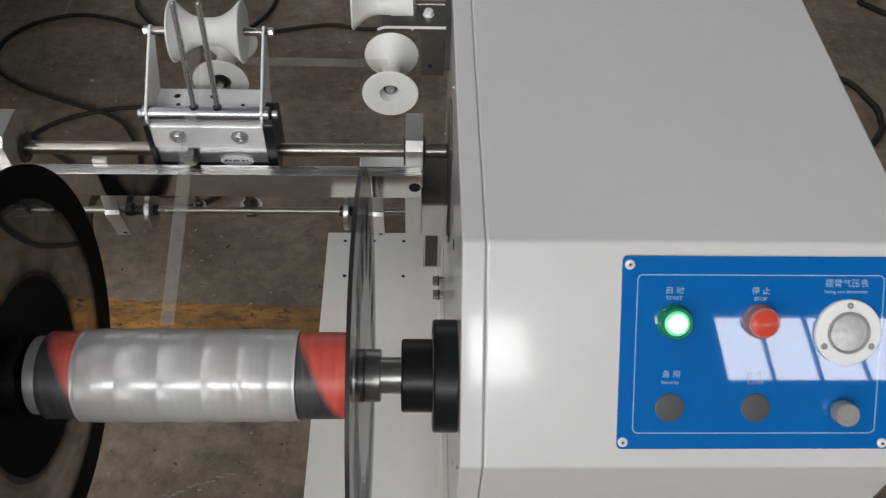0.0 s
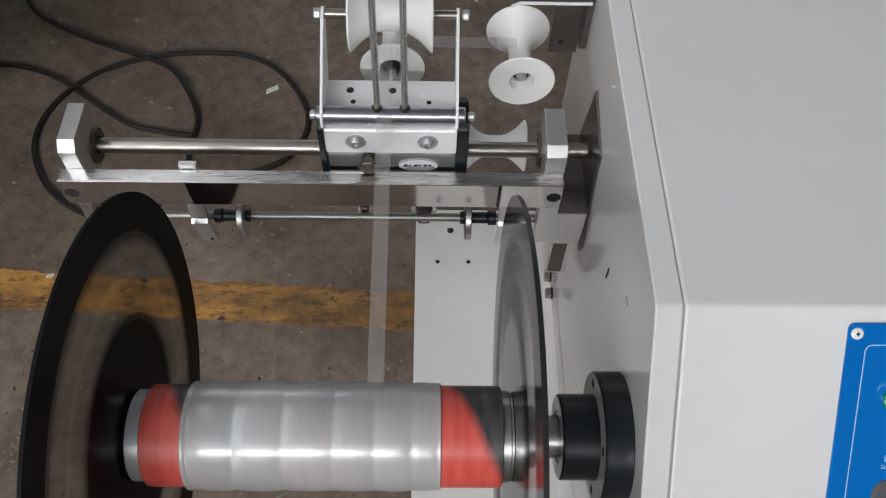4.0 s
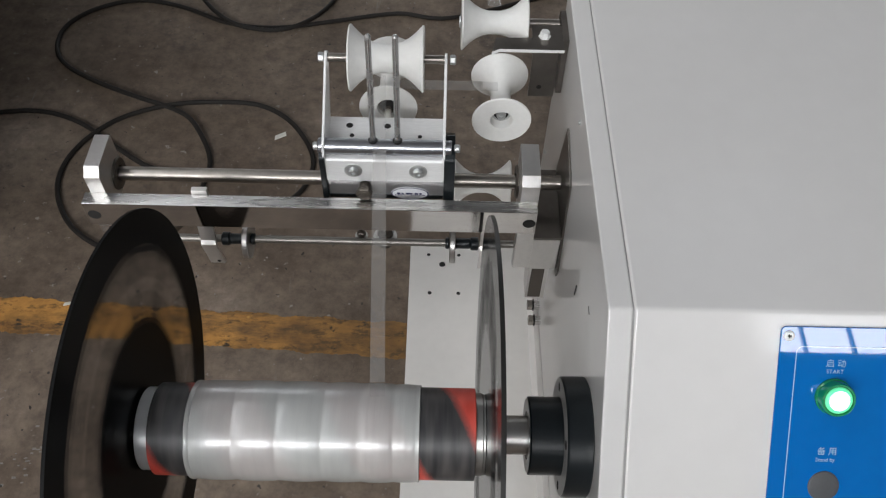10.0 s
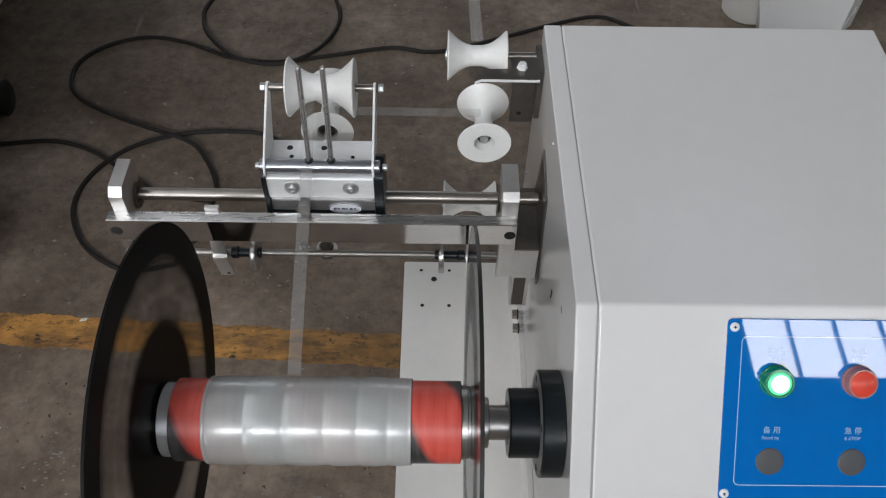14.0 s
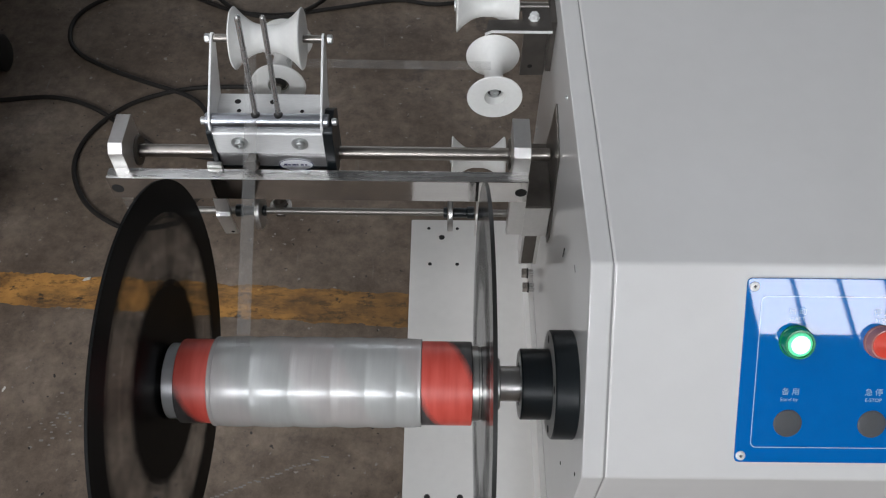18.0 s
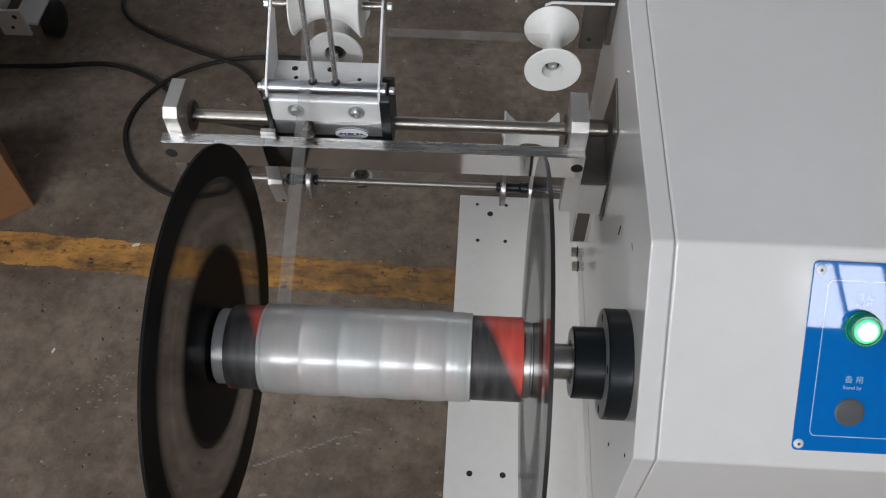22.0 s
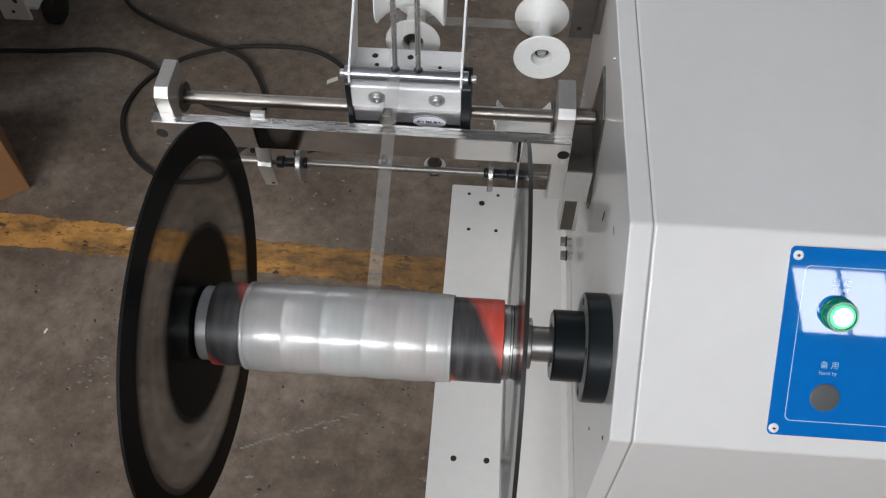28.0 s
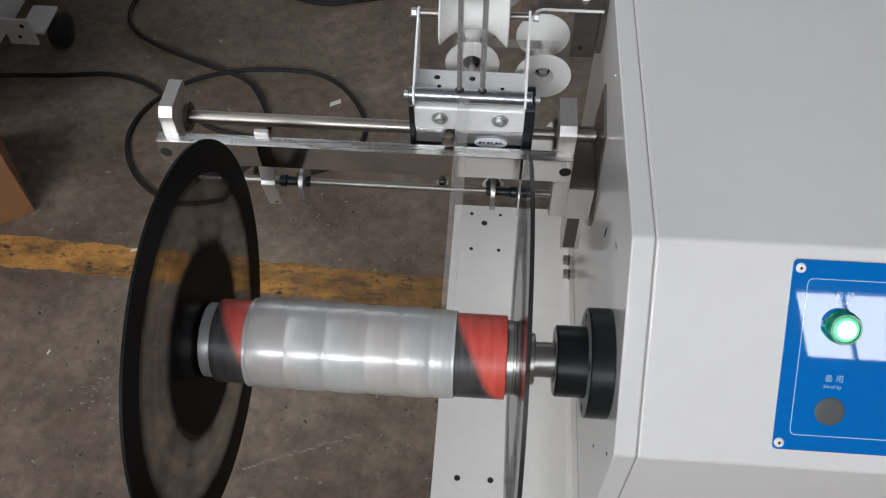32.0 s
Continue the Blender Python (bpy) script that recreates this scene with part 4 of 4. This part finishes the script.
lathe(bm, [(-0.0360, 0), (-0.0360, 0.0036), (-0.0325, 0.0040)], "y", 24, (-0.1582, 0.3230, 0.4457), 3)
for v in bm.verts:
    v.co -= Vector((CX, CY, CZ))
pieces(["turning_roller", "bearing_ring", "bearing_recess", "axle_bolt"], bm, [NYLON, DARK_STEEL, HOLE, DARK_STEEL], carriage, ["white concave turning roller", "dark steel bearing ring", "", ""], False)
on_carriage("turning_shaft", rod(B(), 0.2560, 0.2905, 0.0035, "y", (-0.1582, 0, 0.4457), 16), STEEL)
bm = rod(B(), 0.1880, 0.2035, 0.0055, "y", (-0.1770, 0, 0.4275), 20)
rod(bm, 0.1885, 0.1945, 0.0086, "y", (-0.1770, 0, 0.4275), 6)
on_carriage("lock_screw", bm, LOCK, "dull steel lock screw")


def trip_pin(x, k, label):
    """A pin under the carriage with a nut, a bright washer and a cap; k is its size."""
    bm = rod(B(), 0.002, 0.054, 0.0042 * k, "z", (0, 0, 0), 20)
    rod(bm, -0.010 * k, 0.0, 0.0094 * k, "z", (0, 0, 0), 6)
    lathe(bm, [(0.0, 0.0), (0.0, 0.0124 * k), (0.0018, 0.0124 * k), (0.0026, 0.0114 * k), (0.0026, 0.0)], "z", 28, (0, 0, 0), 1)
    lathe(bm, [(0.0026, 0.0084 * k), (0.0080, 0.0080 * k), (0.0088, 0.0060 * k), (0.0088, 0.0)], "z", 6, (0, 0, 0))
    return part("trip_pin", bm, [LOCK, SCREW], carriage, label, at=(x - CX, 0.2010 - CY, 0.346 - CZ))


TRIP = trip_pin(-0.1280, 1.0, "dull steel trip pin with a bright washer, under the carriage")
trip_pin(-0.1850, 0.55, "short dull steel pin under the carriage")
bm = B()
ring = [(-0.1331 + 0.0185 * math.cos(2 * math.pi * k / 40), 0.4150 + 0.0090 * math.sin(2 * math.pi * k / 40)) for k in range(40)]
prism(bm, ring, 0.2027, 0.2034, axis="y")
for k, (w, h) in enumerate(((0.0026, 0.0022), (0.0018, 0.0016), (0.0030, 0.0020), (0.0016, 0.0018), (0.0024, 0.0022), (0.0020, 0.0016))):
    box(bm, -0.1460 + k * 0.0044, -0.1460 + k * 0.0044 + w * 1.3, 0.2023, 0.2027, 0.4152 - h / 2, 0.4152 + h / 2, mat=1)
inside = [(-0.1331 + 0.0176 * math.cos(2 * math.pi * k / 40), 0.4150 + 0.0082 * math.sin(2 * math.pi * k / 40)) for k in range(40)]
lo, hi = [bm.verts.new((x, 0.2026, z)) for x, z in ring], [bm.verts.new((x, 0.2026, z)) for x, z in inside]
for k in range(40):
    bm.faces.new((lo[k], lo[(k + 1) % 40], hi[(k + 1) % 40], hi[k])).material_index = 1
box(bm, -0.1480, -0.1185, 0.2024, 0.2027, 0.4128, 0.4133, mat=1)
for v in bm.verts:
    v.co -= Vector((CX, CY, CZ))
pieces(["oval_sticker", "printed_marks"], bm, [STICKER, INK_BLUE], carriage, ["oval white sticker", "row of dark printed marks"], False)

# ---- spindle, which turns ----
SX = -0.2160
spindle = part("spindle", lathe(B(), [(-0.170, 0), (-0.170, 0.0150), (-0.168, 0.0165), (0.180, 0.0165), (0.180, 0)], "x", 40), COLLAR, machine, "turned steel spindle shaft", at=(SX, AX_Y, AX_Z))


def disc(x0, thick, mat, rim, label):
    """A flange disc: outer ring, hub and twelve rounded windows between them."""
    bm = B()
    seg, n = 240, 12
    rad = [0.012, 0.0890] + [0.0890 + 0.0690 * (k + 1) / n for k in range(n)] + [0.1881]
    grid = [[bm.verts.new((x0, r * math.cos(2 * math.pi * k / seg), r * math.sin(2 * math.pi * k / seg))) for k in range(seg)] for r in rad]
    faces = []
    for b in range(len(rad) - 1):
        v = ((rad[b] + rad[b + 1]) / 2 - 0.1235) / 0.0345
        half = 5.6 * math.sqrt(max(0.0, 1 - v * v)) if 0 < b < len(rad) - 2 else 0
        for k in range(seg):
            if abs((k % 20) - 9.5) >= half:
                m = (k + 1) % seg
                faces.append(bm.faces.new((grid[b][k], grid[b + 1][k], grid[b + 1][m], grid[b][m])))
    for v in [v for v in bm.verts if not v.link_faces]:
        bm.verts.remove(v)
    out = bmesh.ops.extrude_face_region(bm, geom=faces)
    bmesh.ops.translate(bm, vec=(thick, 0, 0), verts=[v for v in out["geom"] if isinstance(v, bmesh.types.BMVert)])
    for f in bm.faces:
        f.material_index = 1 if min(math.hypot(v.co.y, v.co.z) for v in f.verts) > 0.187 else 0
    return part("flange_disc", bm, [mat, rim], spindle, label)


disc(-0.3690 - SX, 0.0025, DISC_BLACK, RIM_BLACK, "satin black winding flange disc with cut-out windows")
disc(-0.0752 - SX, 0.0034, GLOSS_BLACK, RIM_GREY, "glossy black winding flange disc with cut-out windows")
part("end_collar", lathe(B(), [(-0.3665 - SX, 0.014), (-0.3665 - SX, 0.0250), (-0.3640 - SX, 0.0250), (-0.3640 - SX, 0.0344), (-0.3634 - SX, 0.0350), (-0.3540 - SX, 0.0350), (-0.3530 - SX, 0.0340), (-0.3530 - SX, 0.014)], "x", 56), POLISHED, spindle, "bright turned steel collar")
part("end_collar", lathe(B(), [(-0.0850 - SX, 0.014), (-0.0850 - SX, 0.0350), (-0.0780 - SX, 0.0350), (-0.0772 - SX, 0.0342), (-0.0757 - SX, 0.0342), (-0.0753 - SX, 0.0320), (-0.0753 - SX, 0.014)], "x", 56), COLLAR, spindle, "turned steel collar")
part("shaft_collar", lathe(B(), [(-0.0711 - SX, 0.014), (-0.0711 - SX, 0.0240), (-0.0585 - SX, 0.0240), (-0.0577 - SX, 0.0232), (-0.0577 - SX, 0.014)], "x", 48), COLLAR, spindle, "turned steel shaft collar")
part("winding_core", lathe(B(), [(-0.3525 - SX, 0.036), (-0.3525 - SX, 0.0384), (-0.3518 - SX, 0.0390), (-0.0845 - SX, 0.0390), (-0.0838 - SX, 0.0384), (-0.0838 - SX, 0.036)], "x", 72), CORE, spindle, "cardboard core striped red and black in a spiral")
prof = [(-0.3225 - SX, 0.0391), (-0.3225 - SX, 0.0402), (-0.3217 - SX, 0.0414), (-0.3200 - SX, 0.0417), (-0.3180 - SX, 0.0409), (-0.3165 - SX, 0.0412)]
# the film lies in soft bands, each bulging a little
BANDS = [0.0, 0.17, 0.36, 0.57, 0.735, 0.88, 1.0]
for k in range(1, 110):
    u = k / 110
    b = max(n for n in range(len(BANDS) - 1) if BANDS[n] <= u)
    v = (u - BANDS[b]) / (BANDS[b + 1] - BANDS[b])
    swell = (BANDS[b + 1] - BANDS[b]) / 0.15
    prof.append((-0.3150 + 0.1840 * u - SX, 0.0411 + 0.00080 * swell * (4 * v * (1 - v)) ** 0.8 + 0.00012 * math.sin(b * 2.1) - 0.0006 * max(0, u - 0.84) / 0.16 + 0.00003 * math.sin(k * 1.9)))
prof += [(-0.1308 - SX, 0.0409), (-0.1302 - SX, 0.0403), (-0.1302 - SX, 0.0391)]
part("film_roll", lathe(B(), prof, "x", 72), FILM_ROLL, spindle, "thick roll of wound clear plastic film")

# ---- plastic film on its way ----
film = thing("film_strip", "clear plastic film strip running from the carriage to the roll", "film", at=(CX, 0.206, 0))
T_Y, T_Z = -0.0250, 0.4215


def strip_yz(name, pts, w, x=0.0):
    """A thin strip across x through (y, z) points."""
    bm = B()
    rows = []
    for y, z in pts:
        rows.append([bm.verts.new((x + s * w / 2, y, z + d)) for s, d in ((-1, 0), (1, 0), (1, 0.0003), (-1, 0.0003))])
    for p, q in zip(rows, rows[1:]):
        for k in range(4):
            bm.faces.new((p[k], p[(k + 1) % 4], q[(k + 1) % 4], q[k]))
    bm.faces.new(rows[0])
    bm.faces.new(rows[-1][::-1])
    return bm


part("film_run", strip_yz("run", [(0.0, 0.4780), (-0.06, 0.4633), (-0.12, 0.4487), (-0.16, 0.4389), (-0.2190, 0.42445)], 0.0126, 0.0012), FILM, film)
part("film_end", strip_yz("run", [(-0.2190, 0.42445), (-0.2250, 0.4230), (T_Y - 0.206, T_Z)], 0.0126, 0.0012), FILM_ON_ROLL, film)
part("film_run", strip_yz("run", [(0.0600, 0.5120), (0.0340, 0.4965), (0.0060, 0.4790)], 0.0126, 0.0012), FILM_THIN, film)
SHEETS = []
for k in range(3):
    sheet = thing("film_web", "clear plastic film running flat between two rollers", "film", at=(-0.056, 0, 0), group="film between the rollers")
    bm = box(B(), -0.100, -0.0035, 0.3115, 0.3255, 0.4535 + 0.0004 * k, 0.4537 + 0.0004 * k)
    part("film_run", bm, FILM_THIN, sheet, smooth=False)
    SHEETS.append(sheet)
supply = thing("supply_film", "clear plastic film strip coming from behind to the upper roller", "film", at=(-0.065, 0.38, 0.50))
bm = strip_yz("run", [(0.0, 0.008), (0.4, -0.10), (1.2, -0.28), (2.2, -0.44)], 0.0140)
part("film_run", bm, FILM, supply)

# ---- on the floor ----


def cable(name, label, pts, r=0.0042):
    bm = tube(B(), [(x, y, r + z) for x, y, z in pts], r, 10)
    return tagged(part(name, bm, RUBBER), label, "cable")


def flat(pts):
    return [(x, y, 0.0) for x, y in pts]


cable("power_cable", "black rubber cable lying on the floor in a loose bend", flat([(-1.60, 0.66), (-1.06, 0.705), (-0.923, 0.714), (-0.821, 0.724), (-0.741, 0.699), (-0.66, 0.640), (-0.60, 0.60), (-0.54, 0.585), (-0.50, 0.580)]))
cable("sensor_cable", "black cable looping on the floor and rising to the guide bar", [(-0.352, 0.205, 0.362), (-0.395, 0.235, 0.32), (-0.455, 0.31, 0.20), (-0.515, 0.395, 0.06), (-0.552, 0.430, 0.006)] + [(x, y, 0.006 * (0.66 < y < 0.77)) for x, y in [(-0.590, 0.427), (-0.638, 0.433), (-0.700, 0.480), (-0.738, 0.557), (-0.730, 0.635), (-0.675, 0.700), (-0.590, 0.740), (-0.500, 0.750), (-0.430, 0.742), (-0.372, 0.700), (-0.331, 0.630), (-0.337, 0.565), (-0.370, 0.525), (-0.430, 0.500)]])
cable("power_cable", "black rubber cable in a wide loop on the floor", [(x, y, 0.006 * (0.67 < y < 0.8)) for x, y in [(-0.50, 0.50), (-0.503, 0.556), (-0.501, 0.617), (-0.53, 0.679), (-0.57, 0.723), (-0.662, 0.762), (-0.736, 0.801), (-0.802, 0.843), (-0.833, 0.892), (-0.832, 0.954), (-0.788, 1.007), (-0.713, 1.035), (-0.628, 1.019), (-0.526, 0.972), (-0.433, 0.962), (-0.32, 0.987), (-0.205, 1.013), (-0.094, 1.005), (0.136, 1.10), (0.229, 1.129), (0.288, 1.105), (0.40, 1.02)]])
cable("power_cable", "black rubber cable coiled on the floor behind the machine", [(x, y, 0.009 * (0.9 < y < 1.02)) for x, y in [(-0.50, 1.40), (-0.602, 1.175), (-0.608, 1.093), (-0.574, 1.017), (-0.513, 0.96), (-0.43, 0.944), (-0.366, 0.982), (-0.33, 1.059), (-0.323, 1.132), (-0.36, 1.22), (-0.45, 1.26), (-0.60, 1.24)]])
cable("power_cable", "black rubber cable beside the machine housing", flat([(0.60, 0.90), (0.72, 0.885), (0.790, 0.862), (0.818, 0.833), (0.829, 0.800), (0.838, 0.775), (0.835, 0.744), (0.822, 0.705), (0.76, 0.65), (0.62, 0.62)]), 0.006)
cable("power_cable", "short black cable end lying on the floor", flat([(1.10, 1.25), (1.0, 1.18), (0.925, 1.125), (0.934, 1.104), (0.99, 1.06), (1.1, 1.05)]), 0.006)

# unseen upper part made this tall to keep light off the floor behind
bm = prism(B(), [(-1.30, 0.05), (-0.844, 0.398), (-0.968, 0.562), (-1.424, 0.214)], 0.0, 1.25, 0.003, axis="z")
tagged(part("cardboard_box", bm, CARDBOARD), "brown corrugated cardboard box standing on the floor", "box")

stand = thing("machine_stand", "white painted steel machine on a stand with a dark castor", "machine", at=(-1.05, 0.85, 0))
# only the foot of the cabinet is known; unseen height added to shade the floor
part("cabinet", box(B(), -0.55, 0.080, -0.25, 0.66, 0.100, 1.75, 0.006), PAINT, stand, "white painted sheet cabinet")
part("cabinet_door", box(B(), 0.080, 0.086, -0.10, 0.60, 0.16, 0.46, 0.002), PAINT, stand, "white sheet cabinet door")
foot = part("foot_plate", box(B(), 0.085, 0.135, -0.149, -0.143, 0.086, 0.140, 0.0015), PAINT, stand, "white drilled foot plate")
part("foot_plate", box(B(), 0.105, 0.150, -0.143, -0.070, 0.105, 0.111, 0.0015), PAINT, stand, "white drilled foot plate")
for x, z, r in ((0.108, 0.104, 0.0036), (0.120, 0.127, 0.0046)):
    part("plate_hole", lathe(B(), [(-0.1492, 0), (-0.1492, r * 0.85), (-0.1489, r)], "y", 16, (x, 0, z)), HOLE, foot)
part("castor", lathe(B(), [(-0.014, 0), (-0.014, 0.027), (-0.010, 0.034), (0.010, 0.034), (0.014, 0.027), (0.014, 0)], "x", 32, (0.118, -0.042, 0.034)), KNOB_DARK, stand, "dark grey castor wheel")
for x in (0.085, 0.520):
    for y in (0.1, 0.56):
        part("leg", box(B(), -x, -x + 0.06, y, y + 0.06, 0.0, 0.100, 0.003), PAINT, stand, "white painted steel leg")

bucket = thing("plastic_bucket", "beige tapered plastic bucket with a white rim on the floor", "bucket", at=(0.565, 1.165, 0))
part("bucket_body", lathe(B(), [(0.0, 0), (0.0, 0.050), (0.004, 0.054), (0.120, 0.080), (0.120, 0.077), (0.008, 0.050), (0.008, 0)], "z", 40), BIN, bucket)
part("rim", lathe(B(), [(0.107, 0.0790), (0.105, 0.0835), (0.123, 0.0870), (0.126, 0.0850), (0.124, 0.0775)], "z", 40), GAUGE_WHITE, bucket, "white rolled rim")

# white crate: outer and inner skin between a small foot and a wide mouth
crate = thing("plastic_crate", "white plastic crate with a handle slot on the floor", "crate", at=(0.66, 1.08, 0))
FOOT = [(-0.086, 0.0), (0.082, 0.0), (0.122, 0.04), (0.122, 0.26), (-0.086, 0.26)]
MOUTH = [(-0.158, -0.004), (0.086, -0.004), (0.128, 0.038), (0.132, 0.30), (-0.158, 0.30)]
bm = B()
rings = []
for shrink, (za, zb) in ((1.0, (0.0, 0.26)), (0.965, (0.26, 0.006))):
    for z in (za, zb):
        u = z / 0.26
        rings.append([bm.verts.new((0.02 + ((p[0] * (1 - u) + q[0] * u) - 0.02) * shrink, 0.15 + ((p[1] * (1 - u) + q[1] * u) - 0.15) * shrink, z)) for p, q in zip(FOOT, MOUTH)])
for p, q in zip(rings, rings[1:]):
    for k in range(5):
        bm.faces.new((p[k], p[(k + 1) % 5], q[(k + 1) % 5], q[k]))
bm.faces.new(rings[0])
bm.faces.new(rings[-1])
part("crate_body", bm, GAUGE_WHITE, crate)
part("handle_slot", box(B(), -0.050, 0.018, -0.0040, 0.0030, 0.110, 0.140, 0.001), KNOB_DARK, crate, "dark handle slot in the front")


SCUFF = (-0.645, 0.090)


def scrap(x, y, size, turn, label="small white scrap on the floor"):
    bm = B()
    prism(bm, [(-size, -size * 0.3), (size * 0.8, -size * 0.45), (size, size * 0.3), (-size * 0.6, size * 0.4)], 0.0, 0.0012, axis="z")
    for v in bm.verts:
        v.co.z += 0.002 * (v.co.x > 0)
    ob = part("paper_scrap", bm, SCRAP, smooth=False)
    ob.matrix_world = pose(x, y, 0.0005, 0, 0, turn)
    return tagged(ob, label, "scrap", "scraps on the floor")


scrap(-0.6598, 0.3294, 0.0065, 10)
scrap(-0.3925, 0.6787, 0.012, 30, "torn white plastic scrap on the floor")
scrap(-0.73, 0.14, 0.004, 60)
bm = B()
for k in range(26):
    u = k / 25
    x, y = -0.410 + 0.145 * u + random.uniform(-0.001, 0.001), -0.012 + 0.058 * u + random.uniform(-0.002, 0.002)
    s = random.uniform(0.0012, 0.0026)
    box(bm, x - s * 1.3, x + s * 1.3, y - s * 0.5, y + s * 0.5, 0.0003, 0.0009)
tagged(part("floor_scratch", bm, CHALK, smooth=False), "dashed pale scratch on the concrete floor", "scratch", "", "structure")
bm = B()
for k in range(34):
    u, v = random.gauss(0, 1), random.gauss(0, 1)
    x, y = SCUFF[0] + 0.016 * u + 0.010 * v, SCUFF[1] + 0.012 * u - 0.008 * v
    s = random.uniform(0.0006, 0.0022)
    box(bm, x - s * 1.4, x + s, y - s * 0.6, y + s * 0.7, 0.0003, 0.0008)
tagged(part("floor_scuff", bm, CHALK, smooth=False), "pale speckled scuff on the concrete floor", "scuff", "", "structure")

# chips knocked out of the concrete, each an uneven little hollow with a pale lip
CHIP = material("dark_concrete_chip", (0.036, 0.030, 0.025), 0.85, vary=0.3, scale=80)
bm, lips = B(), B()
for k in range(46):
    x, y, size = random.uniform(-1.0, -0.16), random.uniform(-0.30, 0.46), random.uniform(0.0014, 0.0040)
    turn, flat_k = random.uniform(0, 6.28), random.uniform(0.35, 0.8)
    edge = []
    for n in range(7):
        a, r = 2 * math.pi * n / 7, size * random.uniform(0.6, 1.15)
        u, v = r * math.cos(a), r * flat_k * math.sin(a)
        edge.append((x + u * math.cos(turn) - v * math.sin(turn), y + u * math.sin(turn) + v * math.cos(turn)))
    prism(bm, edge, 0.0002, 0.0006, axis="z")
    if k % 3 == 0:
        prism(lips, [(px + size * 0.5, py + size * 0.6) for px, py in edge], 0.0001, 0.0004, axis="z")
tagged(part("floor_chips", bm, CHIP, smooth=False), "small dark chips in the concrete floor", "floor chips", "", "structure")
tagged(part("floor_chip_lips", lips, CHALK, smooth=False), "pale broken edges of chips in the floor", "floor chips", "", "structure")

# ---- what moves ----
SLIDE = [(0, -0.0820), (0.5, -0.0745), (1, -0.0660), (1.5, -0.0580), (2, -0.0500), (2.5, -0.0415), (3, -0.0335), (3.5, -0.0255), (5.5, 0.0075), (6, 0.0158), (6.5, 0.0240), (6.9, 0.0295), (7.5, 0.0215),
         (8, 0.0138), (8.5, 0.0070), (9, 0.0), (10, -0.0143), (11, -0.0294), (12, -0.0451), (13, -0.0618), (14, -0.0766), (14.5, -0.0844), (16.5, -0.1145), (17, -0.1214), (18, -0.1362), (19, -0.1511), (19.8, -0.1625),
         (20.5, -0.1545), (21, -0.1480), (22, -0.1340), (23, -0.1194), (24, -0.1043), (25, -0.0880), (26, -0.0722), (26.5, -0.0640), (28.5, -0.0310), (29, -0.0233), (30, -0.0062), (31, 0.0087), (32, 0.0242)]
# how far the trip pin is pushed along the carriage by the limit rings
TRIP_PUSH = [(0, 0), (6.3, 0), (6.8, -0.006), (7.2, -0.032), (18.6, -0.031), (19.2, -0.023), (19.7, -0.008), (20.0, 0), (32, 0)]
# how far the film leaves the carriage and meets the roll beside the carriage's middle
FILM_FROM = [(0, -0.013), (1, -0.015), (2, -0.008), (3, -0.004), (6, -0.008), (8, -0.006), (10, -0.005), (12, -0.008), (14, -0.0135), (17, -0.0138), (19, -0.017), (21, -0.0165), (22, -0.018), (23, -0.015), (24, -0.0155), (26, -0.011), (29, -0.0120), (30, -0.0160), (31, -0.0095), (32, -0.0065)]
FILM_TO = [(0, -0.0075), (1, -0.014), (2, -0.012), (3, -0.0045), (6, -0.0095), (8, -0.0045), (9, 0.001), (10, 0.004), (12, 0.003), (13, 0.0005), (14, -0.008), (17, -0.002), (18, -0.0005), (19, -0.005), (20, -0.005), (21, -0.0095), (22, -0.0125), (23, -0.010), (24, -0.0135), (26, -0.0105), (29, -0.0085), (30, -0.0125), (31, -0.0050), (32, -0.0075)]
TURNS_PER_S = 5.0
PHASE = [(0, 323), (1, 449), (2, 659), (3, 756), (6, 907), (7, 1046), (8, 1153), (9, 1248), (10, 1311), (11, 1407), (12, 1476), (13, 1627), (14, 1816), (17, 2130), (18, 2196), (19, 2247), (20, 2331), (21, 2377), (22, 2434), (23, 2452), (24, 2562), (25, 2672), (26, 2843), (29, 3283), (30, 3358), (31, 3477), (32, 3565)]


def between(table, t):
    for (a, p), (b, q) in zip(table, table[1:]):
        if t <= b:
            return p + (q - p) * (t - a) / (b - a)
    return table[-1][1]


def motions():
    walk(carriage, [(t, pose(CX + d, CY, CZ)) for t, d in SLIDE])
    walk(TRIP, [(t, pose(-0.1280 - CX + d, 0.2010 - CY, 0.346 - CZ)) for t, d in TRIP_PUSH])
    rows = []
    for t in sorted({r[0] for r in SLIDE + FILM_FROM + FILM_TO}):
        a, b = between(FILM_FROM, t), between(FILM_TO, t)
        rows.append((t, pose(CX + between(SLIDE, t) + a, 0.206, 0, 0, 0, math.degrees((b - a) / 0.231))))
    walk(film, rows)
    walk(SHEETS[1], [(t, pose(-0.056 + (CX + d + 0.056 + 0.08) / 2, 0, 0)) for t, d in SLIDE])
    walk(SHEETS[2], [(t, pose(CX + d + 0.1, 0, 0)) for t, d in SLIDE])
    walk(spindle, [(k / FPS, pose(SX, AX_Y, AX_Z, (360 * TURNS_PER_S * k / FPS + between(PHASE, k / FPS)) % 360)) for k in range(32 * FPS + 1)])


motions()
